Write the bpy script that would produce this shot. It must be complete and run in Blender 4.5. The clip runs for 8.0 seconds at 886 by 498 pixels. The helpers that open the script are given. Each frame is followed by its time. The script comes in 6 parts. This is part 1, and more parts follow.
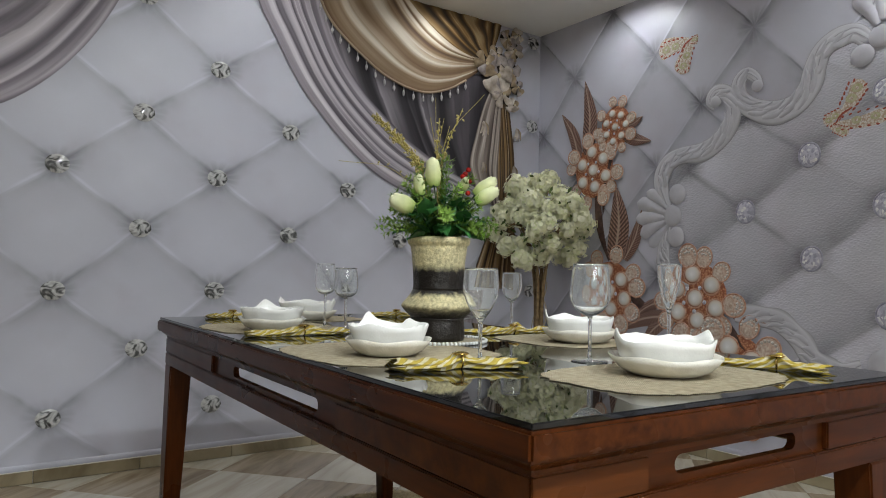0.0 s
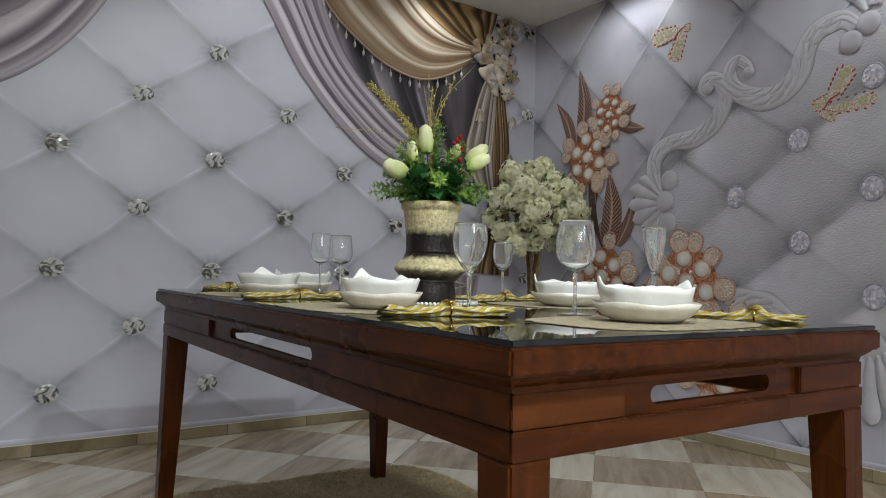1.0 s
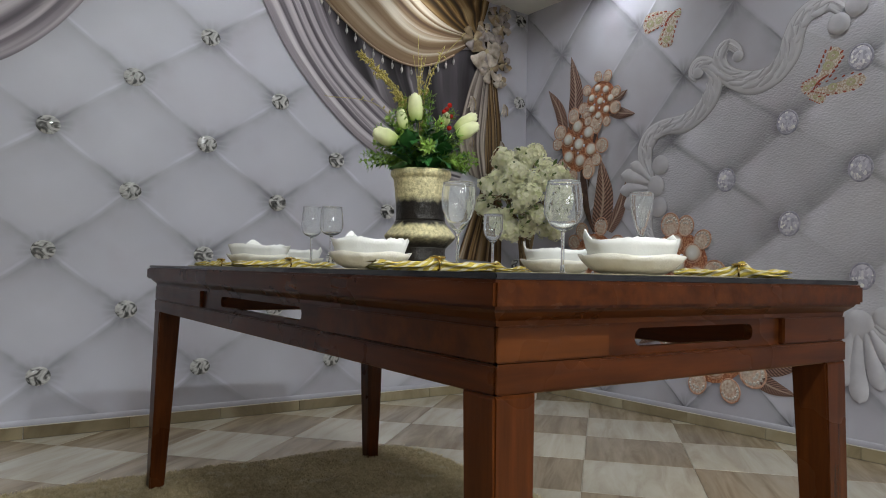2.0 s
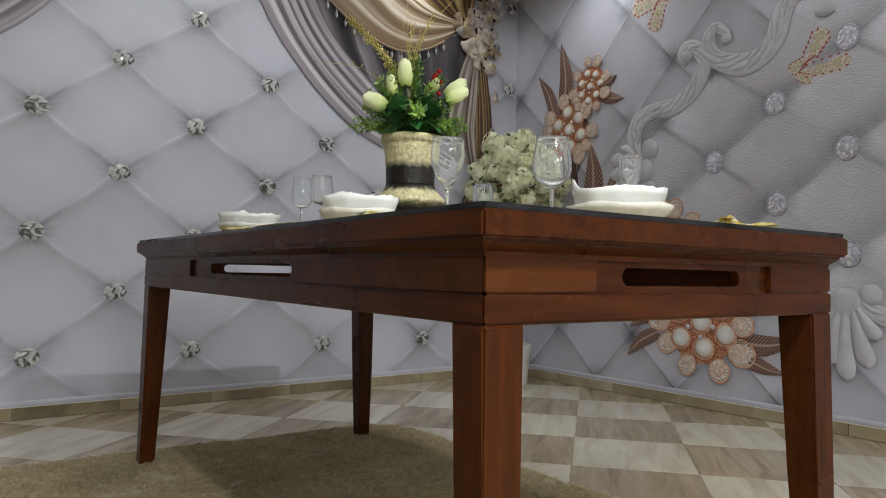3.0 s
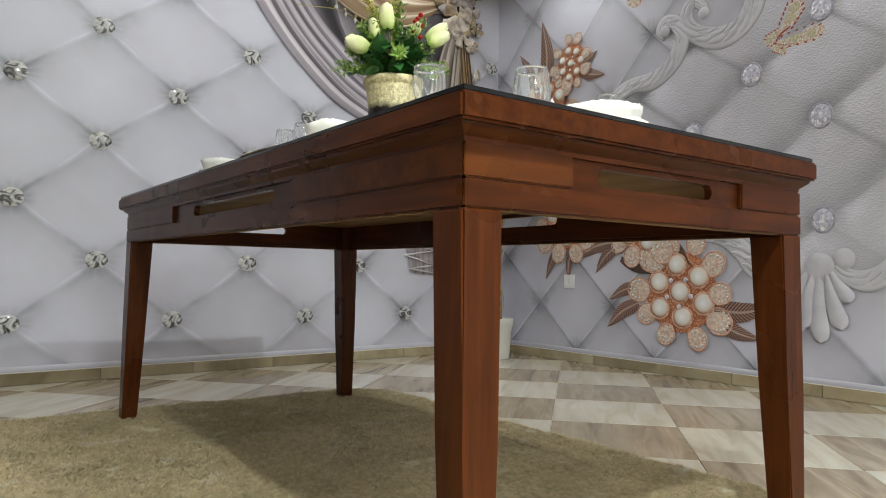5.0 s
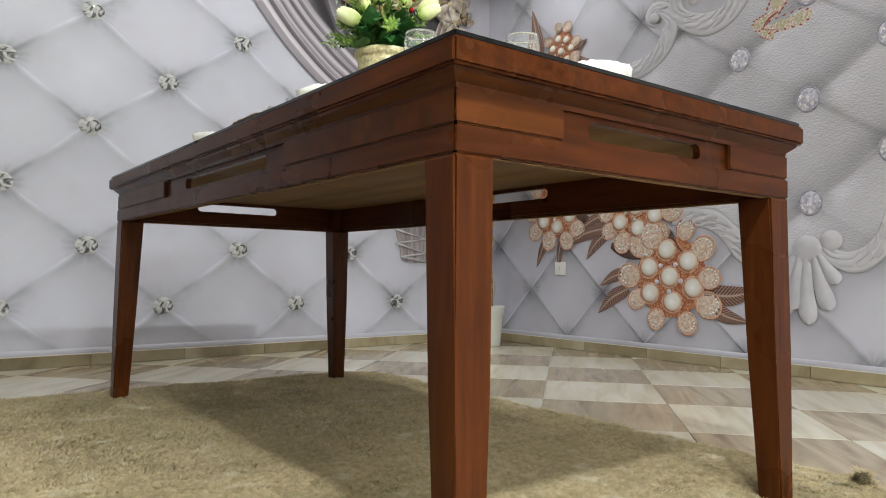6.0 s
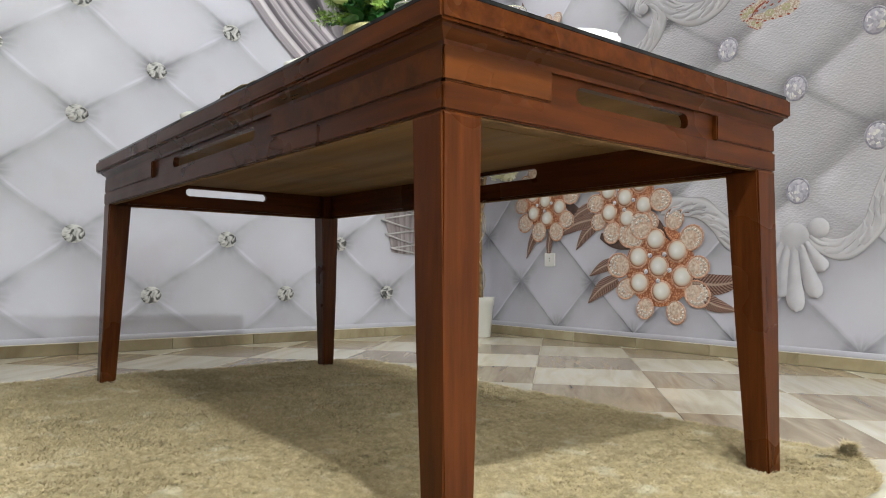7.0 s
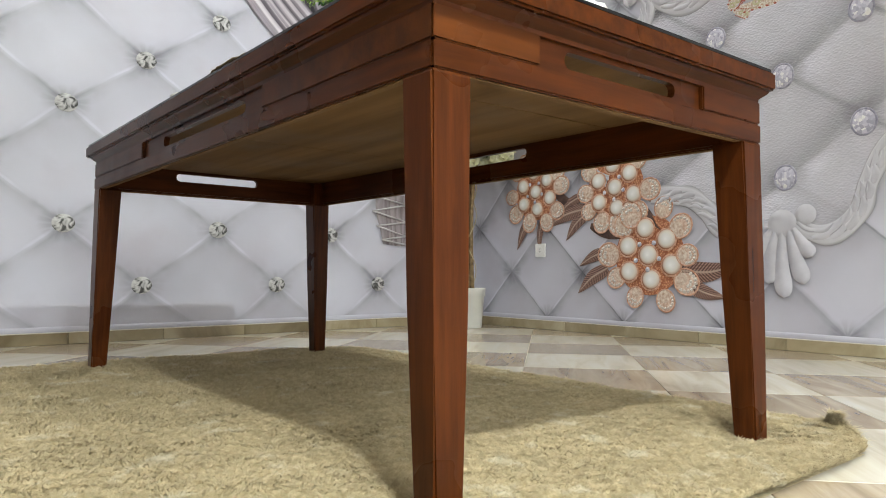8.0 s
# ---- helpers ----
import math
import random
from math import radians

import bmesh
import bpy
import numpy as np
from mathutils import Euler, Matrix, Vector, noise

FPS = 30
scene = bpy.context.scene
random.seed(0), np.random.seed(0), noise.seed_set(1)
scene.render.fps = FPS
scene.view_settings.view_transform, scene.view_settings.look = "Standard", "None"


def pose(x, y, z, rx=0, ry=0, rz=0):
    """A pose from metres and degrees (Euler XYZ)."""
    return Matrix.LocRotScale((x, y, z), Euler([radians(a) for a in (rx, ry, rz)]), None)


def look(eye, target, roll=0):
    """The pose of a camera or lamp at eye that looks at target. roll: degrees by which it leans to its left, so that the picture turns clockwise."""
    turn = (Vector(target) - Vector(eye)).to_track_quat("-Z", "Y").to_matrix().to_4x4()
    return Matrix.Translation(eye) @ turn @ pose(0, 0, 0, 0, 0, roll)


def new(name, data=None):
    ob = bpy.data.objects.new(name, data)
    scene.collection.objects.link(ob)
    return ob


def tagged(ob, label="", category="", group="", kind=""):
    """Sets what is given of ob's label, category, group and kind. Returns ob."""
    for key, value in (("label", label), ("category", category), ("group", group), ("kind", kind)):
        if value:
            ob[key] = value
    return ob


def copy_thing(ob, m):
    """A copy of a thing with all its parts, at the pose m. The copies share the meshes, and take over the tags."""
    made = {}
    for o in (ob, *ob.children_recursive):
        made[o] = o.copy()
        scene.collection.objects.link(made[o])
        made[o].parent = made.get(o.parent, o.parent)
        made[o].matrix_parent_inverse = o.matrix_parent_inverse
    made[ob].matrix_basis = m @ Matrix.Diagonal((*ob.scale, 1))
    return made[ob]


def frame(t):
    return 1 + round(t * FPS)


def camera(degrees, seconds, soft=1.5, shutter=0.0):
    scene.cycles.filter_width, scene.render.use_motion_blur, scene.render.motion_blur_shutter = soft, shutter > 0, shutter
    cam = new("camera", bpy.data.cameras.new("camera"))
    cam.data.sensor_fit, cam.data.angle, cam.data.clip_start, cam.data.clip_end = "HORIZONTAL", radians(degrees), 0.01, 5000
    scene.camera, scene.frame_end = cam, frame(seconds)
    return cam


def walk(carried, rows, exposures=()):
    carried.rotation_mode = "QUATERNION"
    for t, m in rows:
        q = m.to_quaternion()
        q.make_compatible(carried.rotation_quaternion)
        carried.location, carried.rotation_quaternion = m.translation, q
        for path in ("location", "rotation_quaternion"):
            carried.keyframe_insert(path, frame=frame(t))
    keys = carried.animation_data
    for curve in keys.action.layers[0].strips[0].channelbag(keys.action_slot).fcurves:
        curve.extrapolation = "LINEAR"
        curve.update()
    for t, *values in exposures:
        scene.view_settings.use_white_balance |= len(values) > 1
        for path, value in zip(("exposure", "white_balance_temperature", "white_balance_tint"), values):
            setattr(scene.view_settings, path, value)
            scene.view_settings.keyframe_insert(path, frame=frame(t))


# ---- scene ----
cam = camera(64.2, 8.0, soft=1.0)
PATH = [
    (0, (0.0269, 0.3032, 0.9232), (1.1835, 1.9335, 0.9904), 1.08),
    (0.5, (0.0187, 0.2740, 0.8849), (1.1759, 1.9038, 0.9521), 1.20),
    (1, (0.0135, 0.2585, 0.8355), (1.1765, 1.8842, 0.9021), 1.45),
    (1.5, (0.0163, 0.2488, 0.7979), (1.1847, 1.8707, 0.8642), 1.39),
    (3, (0.0216, 0.2387, 0.6700), (1.2176, 1.8404, 0.7345), 1.08),
    (3.5, (0.0187, 0.2326, 0.6360), (1.2250, 1.8265, 0.7015), 0.94),
    (4, (0.0174, 0.2262, 0.5930), (1.2329, 1.8130, 0.6592), 0.95),
    (4.5, (0.0168, 0.2226, 0.5574), (1.2407, 1.8030, 0.6232), 1.01),
    (6, (0.0090, 0.2141, 0.4513), (1.2635, 1.7705, 0.5145), 0.75),
    (6.5, (0.0135, 0.2139, 0.4226), (1.2760, 1.7637, 0.4867), 0.75),
    (7, (0.0145, 0.2147, 0.3963), (1.2899, 1.7539, 0.4606), 0.69),
    (7.5, (0.0133, 0.2130, 0.3716), (1.2979, 1.7446, 0.4357), 0.56),
    (8, (0.0102, 0.2062, 0.3378), (1.3044, 1.7295, 0.4044), 0.43),
]
EXPOSURES = [(0.0, 0.29, 6480, 10), (1.5, 0.25, 6480, 10), (3.5, 0.50, 6640, 9), (4.5, 0.77, 6680, 8), (6.0, 1.07, 6700, 8), (7.0, 1.20, 6680, 8), (8.0, 1.29, 6660, 8)]
walk(cam, [(t, look(eye, target, roll)) for t, eye, target, roll in PATH], EXPOSURES)

# ---- the room's plan, in metres ----
NORTH, EAST, SOUTH, WEST, TOP = 3.768, 3.2547, -4.6, -2.6, 2.519
THICK = 0.15

# ---- world and lamps: recessed ceiling downlights and added fill lamps, no daylight ----
world = bpy.data.worlds.new("world")
world.use_nodes = True
world.node_tree.nodes["Background"].inputs[0].default_value = (0.012, 0.012, 0.013, 1)
scene.world = world

# x, y, watts, beam in degrees and the radius of the glow of each lamp, widened to soften shadows
# a few follow known shadows and ceiling spots; the rest is unseen added fill
DOWNLIGHTS_AND_FILL = [
    (0.13, -0.12, 165, 140, 0.07), (1.27, -0.21, 105, 74, 0.045), (-1.2, -0.3, 9, 150, 0.1), (-1.2, -1.6, 9, 150, 0.3), (0.0, -1.6, 150, 150, 0.3), (1.5, -1.6, 10, 150, 0.3),
    (2.40, 3.52, 5, 174, 0.045), (1.35, 3.38, 3.2, 174, 0.045), (1.1, 2.45, 20, 174, 0.045), (-0.7, 2.8, 4, 174, 0.045), (3.0, 2.93, 5, 174, 0.045), (2.90, 1.45, 9.5, 174, 0.045), (-1.6, 1.6, 6, 150, 0.1),
    (0.0, -3.4, 600, 172, 0.5), (1.7, -3.4, 120, 172, 0.5), (-1.2, -3.4, 240, 172, 0.5),
]
# one of them is tilted towards the papered wall
TILTED = {(1.27, -0.21): (1.0, 3.768, 0.60)}
for lx, ly, watts, beam, wide in DOWNLIGHTS_AND_FILL:
    lamp = bpy.data.lights.new("downlight_or_fill_beam", "SPOT")
    lamp.energy, lamp.color = watts, (0.925, 0.985, 1.0)
    lamp.spot_size, lamp.spot_blend, lamp.shadow_soft_size = radians(beam), 0.55 if beam > 160 else 0.8, wide
    at = (lx, ly, TOP - 0.02)
    new("downlight_or_fill_beam", lamp).matrix_world = look(at, TILTED[lx, ly]) if (lx, ly) in TILTED else pose(*at)


# ---- node helpers ----
def material(name, rough=0.5, metal=0.0, spec=0.5):
    m = bpy.data.materials.new(name)
    m.use_nodes = True
    b = m.node_tree.nodes["Principled BSDF"]
    b.inputs["Roughness"].default_value, b.inputs["Metallic"].default_value = rough, metal
    b.inputs["Specular IOR Level"].default_value = spec
    return m, m.node_tree, b


def coords(nt, kind="Object", scale=(1, 1, 1), turn=(0, 0, 0)):
    c, p = nt.nodes.new("ShaderNodeTexCoord"), nt.nodes.new("ShaderNodeMapping")
    p.inputs["Scale"].default_value, p.inputs["Rotation"].default_value = scale, turn
    nt.links.new(c.outputs[kind], p.inputs["Vector"])
    return p.outputs[0]


def noise_of(nt, vec, scale, detail=3.0, rough=0.55, distort=0.0):
    n = nt.nodes.new("ShaderNodeTexNoise")
    n.inputs["Scale"].default_value, n.inputs["Detail"].default_value = scale, detail
    n.inputs["Roughness"].default_value, n.inputs["Distortion"].default_value = rough, distort
    nt.links.new(vec, n.inputs["Vector"])
    return n.outputs["Fac"]


def cells_of(nt, vec, scale, out="Distance", feature="F1"):
    n = nt.nodes.new("ShaderNodeTexVoronoi")
    n.feature = feature
    n.inputs["Scale"].default_value = scale
    nt.links.new(vec, n.inputs["Vector"])
    return n.outputs[out]


def ramp(nt, fac, stops):
    """A colour ramp through (place, colour) stops; a bare number is a grey."""
    n = nt.nodes.new("ShaderNodeValToRGB")
    e = n.color_ramp.elements
    while len(e) < len(stops):
        e.new(1.0)
    for el, (p, c) in zip(e, stops):
        el.position = p
        el.color = (c, c, c, 1) if isinstance(c, (int, float)) else (*c, 1)
    nt.links.new(fac, n.inputs[0])
    return n.outputs[0]


def mix(nt, fac, a, b, mode="MIX"):
    n = nt.nodes.new("ShaderNodeMix")
    n.data_type, n.blend_type = "RGBA", mode
    for sock, v in ((n.inputs[0], fac), (n.inputs[6], a), (n.inputs[7], b)):
        if isinstance(v, (int, float)):
            sock.default_value = v if sock == n.inputs[0] else (v, v, v, 1)
        elif isinstance(v, tuple):
            sock.default_value = (*v, 1)
        else:
            nt.links.new(v, sock)
    return n.outputs[2]


def calc(nt, op, a, b=0.0):
    n = nt.nodes.new("ShaderNodeMath")
    n.operation = op
    for sock, v in ((n.inputs[0], a), (n.inputs[1], b)):
        if isinstance(v, (int, float)):
            sock.default_value = v
        else:
            nt.links.new(v, sock)
    return n.outputs[0]


def split(nt, vec):
    n = nt.nodes.new("ShaderNodeSeparateXYZ")
    nt.links.new(vec, n.inputs[0])
    return n.outputs[0], n.outputs[1], n.outputs[2]


def second_uv(nt, name):
    n = nt.nodes.new("ShaderNodeUVMap")
    n.uv_map = name
    return n.outputs[0]


def bumped(nt, b, height, strength=0.3, distance=0.002):
    n = nt.nodes.new("ShaderNodeBump")
    n.inputs["Strength"].default_value, n.inputs["Distance"].default_value = strength, distance
    nt.links.new(height, n.inputs["Height"])
    nt.links.new(n.outputs[0], b.inputs["Normal"])


def paint(nt, b, colour):
    nt.links.new(colour, b.inputs["Base Color"])


def piece_random(nt):
    return nt.nodes.new("ShaderNodeObjectInfo").outputs["Random"]


# ---- materials ----
def quilt_print(name, base, line_a, line_b, leather=0.0, pucker=0.5, gloss=0.42, reach=0.55, lit=None):
    """Vinyl wallpaper printed with a tufted quilt: the stitched creases are ink, laid by the sheet's own UV."""
    m, nt, b = material(name, gloss, 0, 0.4)
    a, c, _ = split(nt, coords(nt, "UV"))
    big = noise_of(nt, coords(nt, "Object"), 2.2, 2)
    mid = noise_of(nt, coords(nt, "Object"), 5.5, 3)
    wob = calc(nt, "MULTIPLY", calc(nt, "SUBTRACT", mid, 0.5), 0.045)
    fa = calc(nt, "FRACT", calc(nt, "ADD", a, wob))
    fb = calc(nt, "FRACT", calc(nt, "SUBTRACT", c, wob))
    ink_a, ink_b = ramp(nt, fa, line_a), ramp(nt, fb, line_b)
    if lit:
        # each crease is drawn lit below its upper tuft and dark above its lower one
        turn = [(0.28, 0.0), (0.62, 1.0)]
        ink_a = mix(nt, ramp(nt, calc(nt, "FRACT", c), turn), ink_a, ramp(nt, fa, lit))
        ink_b = mix(nt, ramp(nt, calc(nt, "FRACT", a), turn), ink_b, ramp(nt, fb, lit))
    col = mix(nt, 1.0, ink_a, ink_b, "MULTIPLY")
    # some creases are drawn as dark folds instead of lit ones
    for frac, scale in ((fa, 1.9), (fb, 2.6)):
        band = ramp(nt, frac, [(0.0, 1.0), (0.02, 0.7), (0.06, 0.0), (0.93, 0.0), (0.98, 1.0), (1.0, 1.0)])
        some = ramp(nt, noise_of(nt, coords(nt, "Object"), scale, 1), [(0.48, 0.0), (0.56, 1.0)])
        col = mix(nt, calc(nt, "MULTIPLY", calc(nt, "MULTIPLY", band, some), 0.25 if lit else 0.75), col, (0.46, 0.46, 0.47))
    # gathers drawn round each tuft; the creases fade away from it
    da, db = calc(nt, "PINGPONG", a, 0.5), calc(nt, "PINGPONG", c, 0.5)
    dist = calc(nt, "POWER", calc(nt, "ADD", calc(nt, "MULTIPLY", da, da), calc(nt, "MULTIPLY", db, db)), 0.5)
    col = mix(nt, ramp(nt, dist, [(0.12, 1.0), (0.30, reach), (0.5, reach * 0.75)]), 0.74, col)
    rays = calc(nt, "SINE", calc(nt, "ADD", calc(nt, "MULTIPLY", calc(nt, "ARCTAN2", db, da), 13.0), calc(nt, "MULTIPLY", mid, 9.0)))
    near = ramp(nt, dist, [(0.0, 1.0), (0.10, 0.85), (0.24, 0.0)])
    gathers = mix(nt, near, 1.0, ramp(nt, rays, [(0.0, 1.0 - pucker * 0.35), (0.55, 1.0 - pucker * 0.1), (0.9, 1.0)]))
    col = mix(nt, 1.0, col, gathers, "MULTIPLY")
    col = mix(nt, 1.0, col, ramp(nt, dist, [(0.0, 1.0 - pucker), (0.09, 1.0 - pucker * 0.45), (0.22, 1.0)]), "MULTIPLY")
    # uneven ink: some creases fade out, and each cushion is lighter towards its lower point
    col = mix(nt, ramp(nt, mid, [(0.42, 0.0), (0.66, 0.55)]), col, 0.7)
    low = ramp(nt, calc(nt, "MULTIPLY", calc(nt, "ADD", fa, fb), 0.5), [(0.0, 0.97), (0.25, 1.0), (0.7, 0.93), (1.0, 0.84)])
    tint = ramp(nt, calc(nt, "ADD", calc(nt, "MULTIPLY", big, 0.6), calc(nt, "MULTIPLY", mid, 0.4)), [(0.32, (base[0] * 0.87, base[1] * 0.845, base[2] * 0.85)), (0.5, tuple(v * 0.95 for v in base)), (0.66, base)])
    col = mix(nt, 1.0, mix(nt, 1.0, col, low, "MULTIPLY"), tint, "MULTIPLY")
    paint(nt, b, col)
    if leather:
        grain = cells_of(nt, coords(nt, "Object", (1, 0.8, 1.25)), 105, "Distance", "SMOOTH_F1")
        bumped(nt, b, ramp(nt, calc(nt, "ADD", calc(nt, "MULTIPLY", grain, 0.8), calc(nt, "MULTIPLY", mid, 0.4)), [(0.1, 1.0), (0.8, 0.0)]), leather, 0.0032)
    else:
        bumped(nt, b, noise_of(nt, coords(nt, "Object"), 420, 2), 0.06, 0.001)
    return m


QUILT = quilt_print("satin_quilt_print", (0.80, 0.805, 0.925),
                    [(0, 0.46), (0.012, 0.54), (0.035, 0.76), (0.14, 0.85), (0.5, 0.90), (0.84, 0.82), (0.955, 0.68), (0.99, 0.53), (1, 0.46)],
                    [(0, 0.46), (0.012, 0.54), (0.035, 0.76), (0.14, 0.85), (0.5, 0.90), (0.84, 0.82), (0.955, 0.68), (0.99, 0.53), (1, 0.46)],
                    lit=[(0, 1.0), (0.016, 1.0), (0.034, 0.84), (0.10, 0.84), (0.5, 0.90), (0.86, 0.81), (0.962, 0.69), (0.984, 0.88), (1, 1.0)], reach=1.0)
QUILT_EAST = quilt_print("glossy_quilt_print", (0.79, 0.79, 0.915),
                         [(0, 0.30), (0.007, 0.34), (0.018, 0.84), (0.05, 0.92), (0.2, 0.86), (0.5, 0.84), (0.82, 0.77), (0.95, 0.70), (0.988, 0.58), (1, 0.30)],
                         [(0, 0.55), (0.008, 1.0), (0.022, 1.0), (0.034, 0.80), (0.12, 0.80), (0.5, 0.88), (0.85, 0.80), (0.95, 0.62), (0.985, 0.48), (1, 0.55)], pucker=0.55, gloss=0.37, reach=0.95)
LEATHER = quilt_print("leather_quilt_print", (0.71, 0.705, 0.80),
                      [(0, 0.88), (0.08, 0.91), (0.25, 0.96), (0.70, 0.96), (0.90, 0.92), (1, 0.88)],
                      [(0, 0.55), (0.06, 0.49), (0.18, 0.62), (0.38, 0.86), (0.66, 0.99), (0.87, 1.10), (0.95, 1.0), (1, 0.55)], leather=0.7, pucker=0.55, reach=0.95)


def drape_print(name, stops, gloss=0.6, thread=0.22):
    """Wallpaper ink of hanging cloth; the second UV holds how high each fold is drawn."""
    m, nt, b = material(name, gloss, 0, 0.35)
    h, slope, _ = split(nt, second_uv(nt, "fold"))
    streak = noise_of(nt, coords(nt, "UV", (60, 2.5, 1)), 1.0, 3)
    fac = calc(nt, "ADD", calc(nt, "MULTIPLY", h, 1.0 - thread), calc(nt, "MULTIPLY", streak, thread))
    col = ramp(nt, fac, stops)
    col = mix(nt, 1.0, col, ramp(nt, slope, [(0.2, 0.85), (0.5, 0.97), (0.8, 1.0)]), "MULTIPLY")
    paint(nt, b, col)
    bumped(nt, b, noise_of(nt, coords(nt, "Object"), 420, 2), 0.05, 0.001)
    return m


MAUVE = drape_print("mauve_cloth_print", [(0.08, (0.085, 0.074, 0.090)), (0.30, (0.24, 0.214, 0.248)), (0.55, (0.44, 0.40, 0.45)), (0.9, (0.66, 0.62, 0.67))], 0.65, 0.16)
SHEER = drape_print("dark_sheer_print", [(0.12, (0.018, 0.015, 0.019)), (0.35, (0.075, 0.066, 0.078)), (0.62, (0.20, 0.180, 0.205)), (0.9, (0.38, 0.35, 0.385))], 0.6, 0.12)
CHAMPAGNE = drape_print("champagne_cloth_print", [(0.08, (0.085, 0.045, 0.025)), (0.28, (0.21, 0.135, 0.075)), (0.50, (0.40, 0.305, 0.215)), (0.72, (0.54, 0.455, 0.36)), (0.95, (0.66, 0.59, 0.50))], 0.7, 0.12)
BRONZE = drape_print("bronze_cloth_print", [(0.12, (0.022, 0.013, 0.006)), (0.4, (0.09, 0.05, 0.018)), (0.65, (0.21, 0.125, 0.045)), (0.9, (0.42, 0.31, 0.17))])
TAILS = drape_print("striped_tail_print", [(0.10, (0.028, 0.014, 0.007)), (0.30, (0.10, 0.055, 0.022)), (0.50, (0.25, 0.155, 0.065)), (0.68, (0.36, 0.28, 0.20)), (0.95, (0.58, 0.51, 0.44))], 0.6, 0.12)
CREAM_TAIL = drape_print("pale_tail_print", [(0.10, (0.07, 0.05, 0.045)), (0.35, (0.24, 0.20, 0.18)), (0.60, (0.44, 0.385, 0.35)), (0.95, (0.68, 0.62, 0.57))], 0.6, 0.12)
LACE = drape_print("grey_lace_print", [(0.15, (0.16, 0.13, 0.14)), (0.5, (0.34, 0.30, 0.32)), (0.9, (0.55, 0.51, 0.54))])


def simple_print(name, dark, light, scale, rough=0.45, edge=False, bump_by=0.0, stops=(0.3, 0.7)):
    m, nt, b = material(name, rough, 0, 0.4)
    v = coords(nt, "Object")
    f = cells_of(nt, v, scale) if edge else noise_of(nt, v, scale, 4)
    paint(nt, b, ramp(nt, f, [(stops[0], dark), (stops[1], light)]))
    if bump_by:
        bumped(nt, b, f, bump_by, 0.002)
    return m


PLASTER = simple_print("moulded_scroll_print", (0.44, 0.435, 0.49), (0.58, 0.575, 0.635), 9)


def scroll_print():
    """The scroll's ink: slanting leaf ridges with dark gaps, by UV."""
    m, nt, b = material("acanthus_scroll_print", 0.4, 0, 0.35)
    u, v, _ = split(nt, coords(nt, "UV"))
    f = noise_of(nt, coords(nt, "Object"), 16, 3)
    ridge = calc(nt, "FRACT", calc(nt, "ADD", calc(nt, "ADD", calc(nt, "MULTIPLY", v, 7.0), calc(nt, "MULTIPLY", u, 1.7)), calc(nt, "MULTIPLY", f, 0.7)))
    col = ramp(nt, ridge, [(0.0, (0.28, 0.276, 0.31)), (0.07, (0.44, 0.435, 0.48)), (0.35, (0.64, 0.635, 0.69)), (0.85, (0.52, 0.515, 0.565)), (1.0, (0.30, 0.296, 0.335))])
    edge = ramp(nt, calc(nt, "ABSOLUTE", u), [(0.45, 0.0), (0.62, 1.0)])
    col = mix(nt, edge, col, (0.57, 0.565, 0.62))
    rimmed = ramp(nt, calc(nt, "ABSOLUTE", u), [(0.0, 1.0), (0.86, 1.0), (1.0, 0.5)])
    paint(nt, b, mix(nt, 1.0, col, rimmed, "MULTIPLY"))
    return m


SCROLL = scroll_print()
PETAL_CLOTH = simple_print("cream_petal_print", (0.22, 0.17, 0.13), (0.70, 0.63, 0.56), 14)
TASSEL = simple_print("glass_drop_print", (0.30, 0.28, 0.30), (0.7, 0.68, 0.68), 60)
CREAM_EYE = simple_print("cream_gold_print", (0.34, 0.26, 0.13), (0.60, 0.52, 0.36), 30)


def pearl_print():
    """A pearl as printed: its white highlight off centre and warm rim shade are put into the colour."""
    m, nt, b = material("pearl_print", 0.22, 0, 0.45)
    u, v, _ = split(nt, coords(nt, "UV"))
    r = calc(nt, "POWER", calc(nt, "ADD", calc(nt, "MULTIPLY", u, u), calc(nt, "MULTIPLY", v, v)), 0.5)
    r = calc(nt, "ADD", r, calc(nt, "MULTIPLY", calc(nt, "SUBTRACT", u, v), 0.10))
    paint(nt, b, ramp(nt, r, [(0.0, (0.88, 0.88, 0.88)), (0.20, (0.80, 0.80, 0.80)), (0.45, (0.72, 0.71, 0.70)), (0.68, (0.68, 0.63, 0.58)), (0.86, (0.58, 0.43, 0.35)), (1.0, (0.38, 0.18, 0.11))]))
    return m


def crystal_print(name, scale, tones, soft):
    m, nt, b = material(name, 0.12 if soft else 0.4, 0, 0.6 if soft else 0.3)
    comb, v = nt.nodes.new("ShaderNodeCombineXYZ"), nt.nodes.new("ShaderNodeVectorMath")
    nt.links.new(calc(nt, "MULTIPLY", piece_random(nt), 1.2), comb.inputs[2])
    nt.links.new(coords(nt, "UV"), v.inputs[0])
    nt.links.new(comb.outputs[0], v.inputs[1])
    f = noise_of(nt, v.outputs[0], scale, 2, 0.5, 1.2) if soft else split(nt, cells_of(nt, v.outputs[0], scale, "Color"))[0]
    paint(nt, b, ramp(nt, f, tones))
    return m


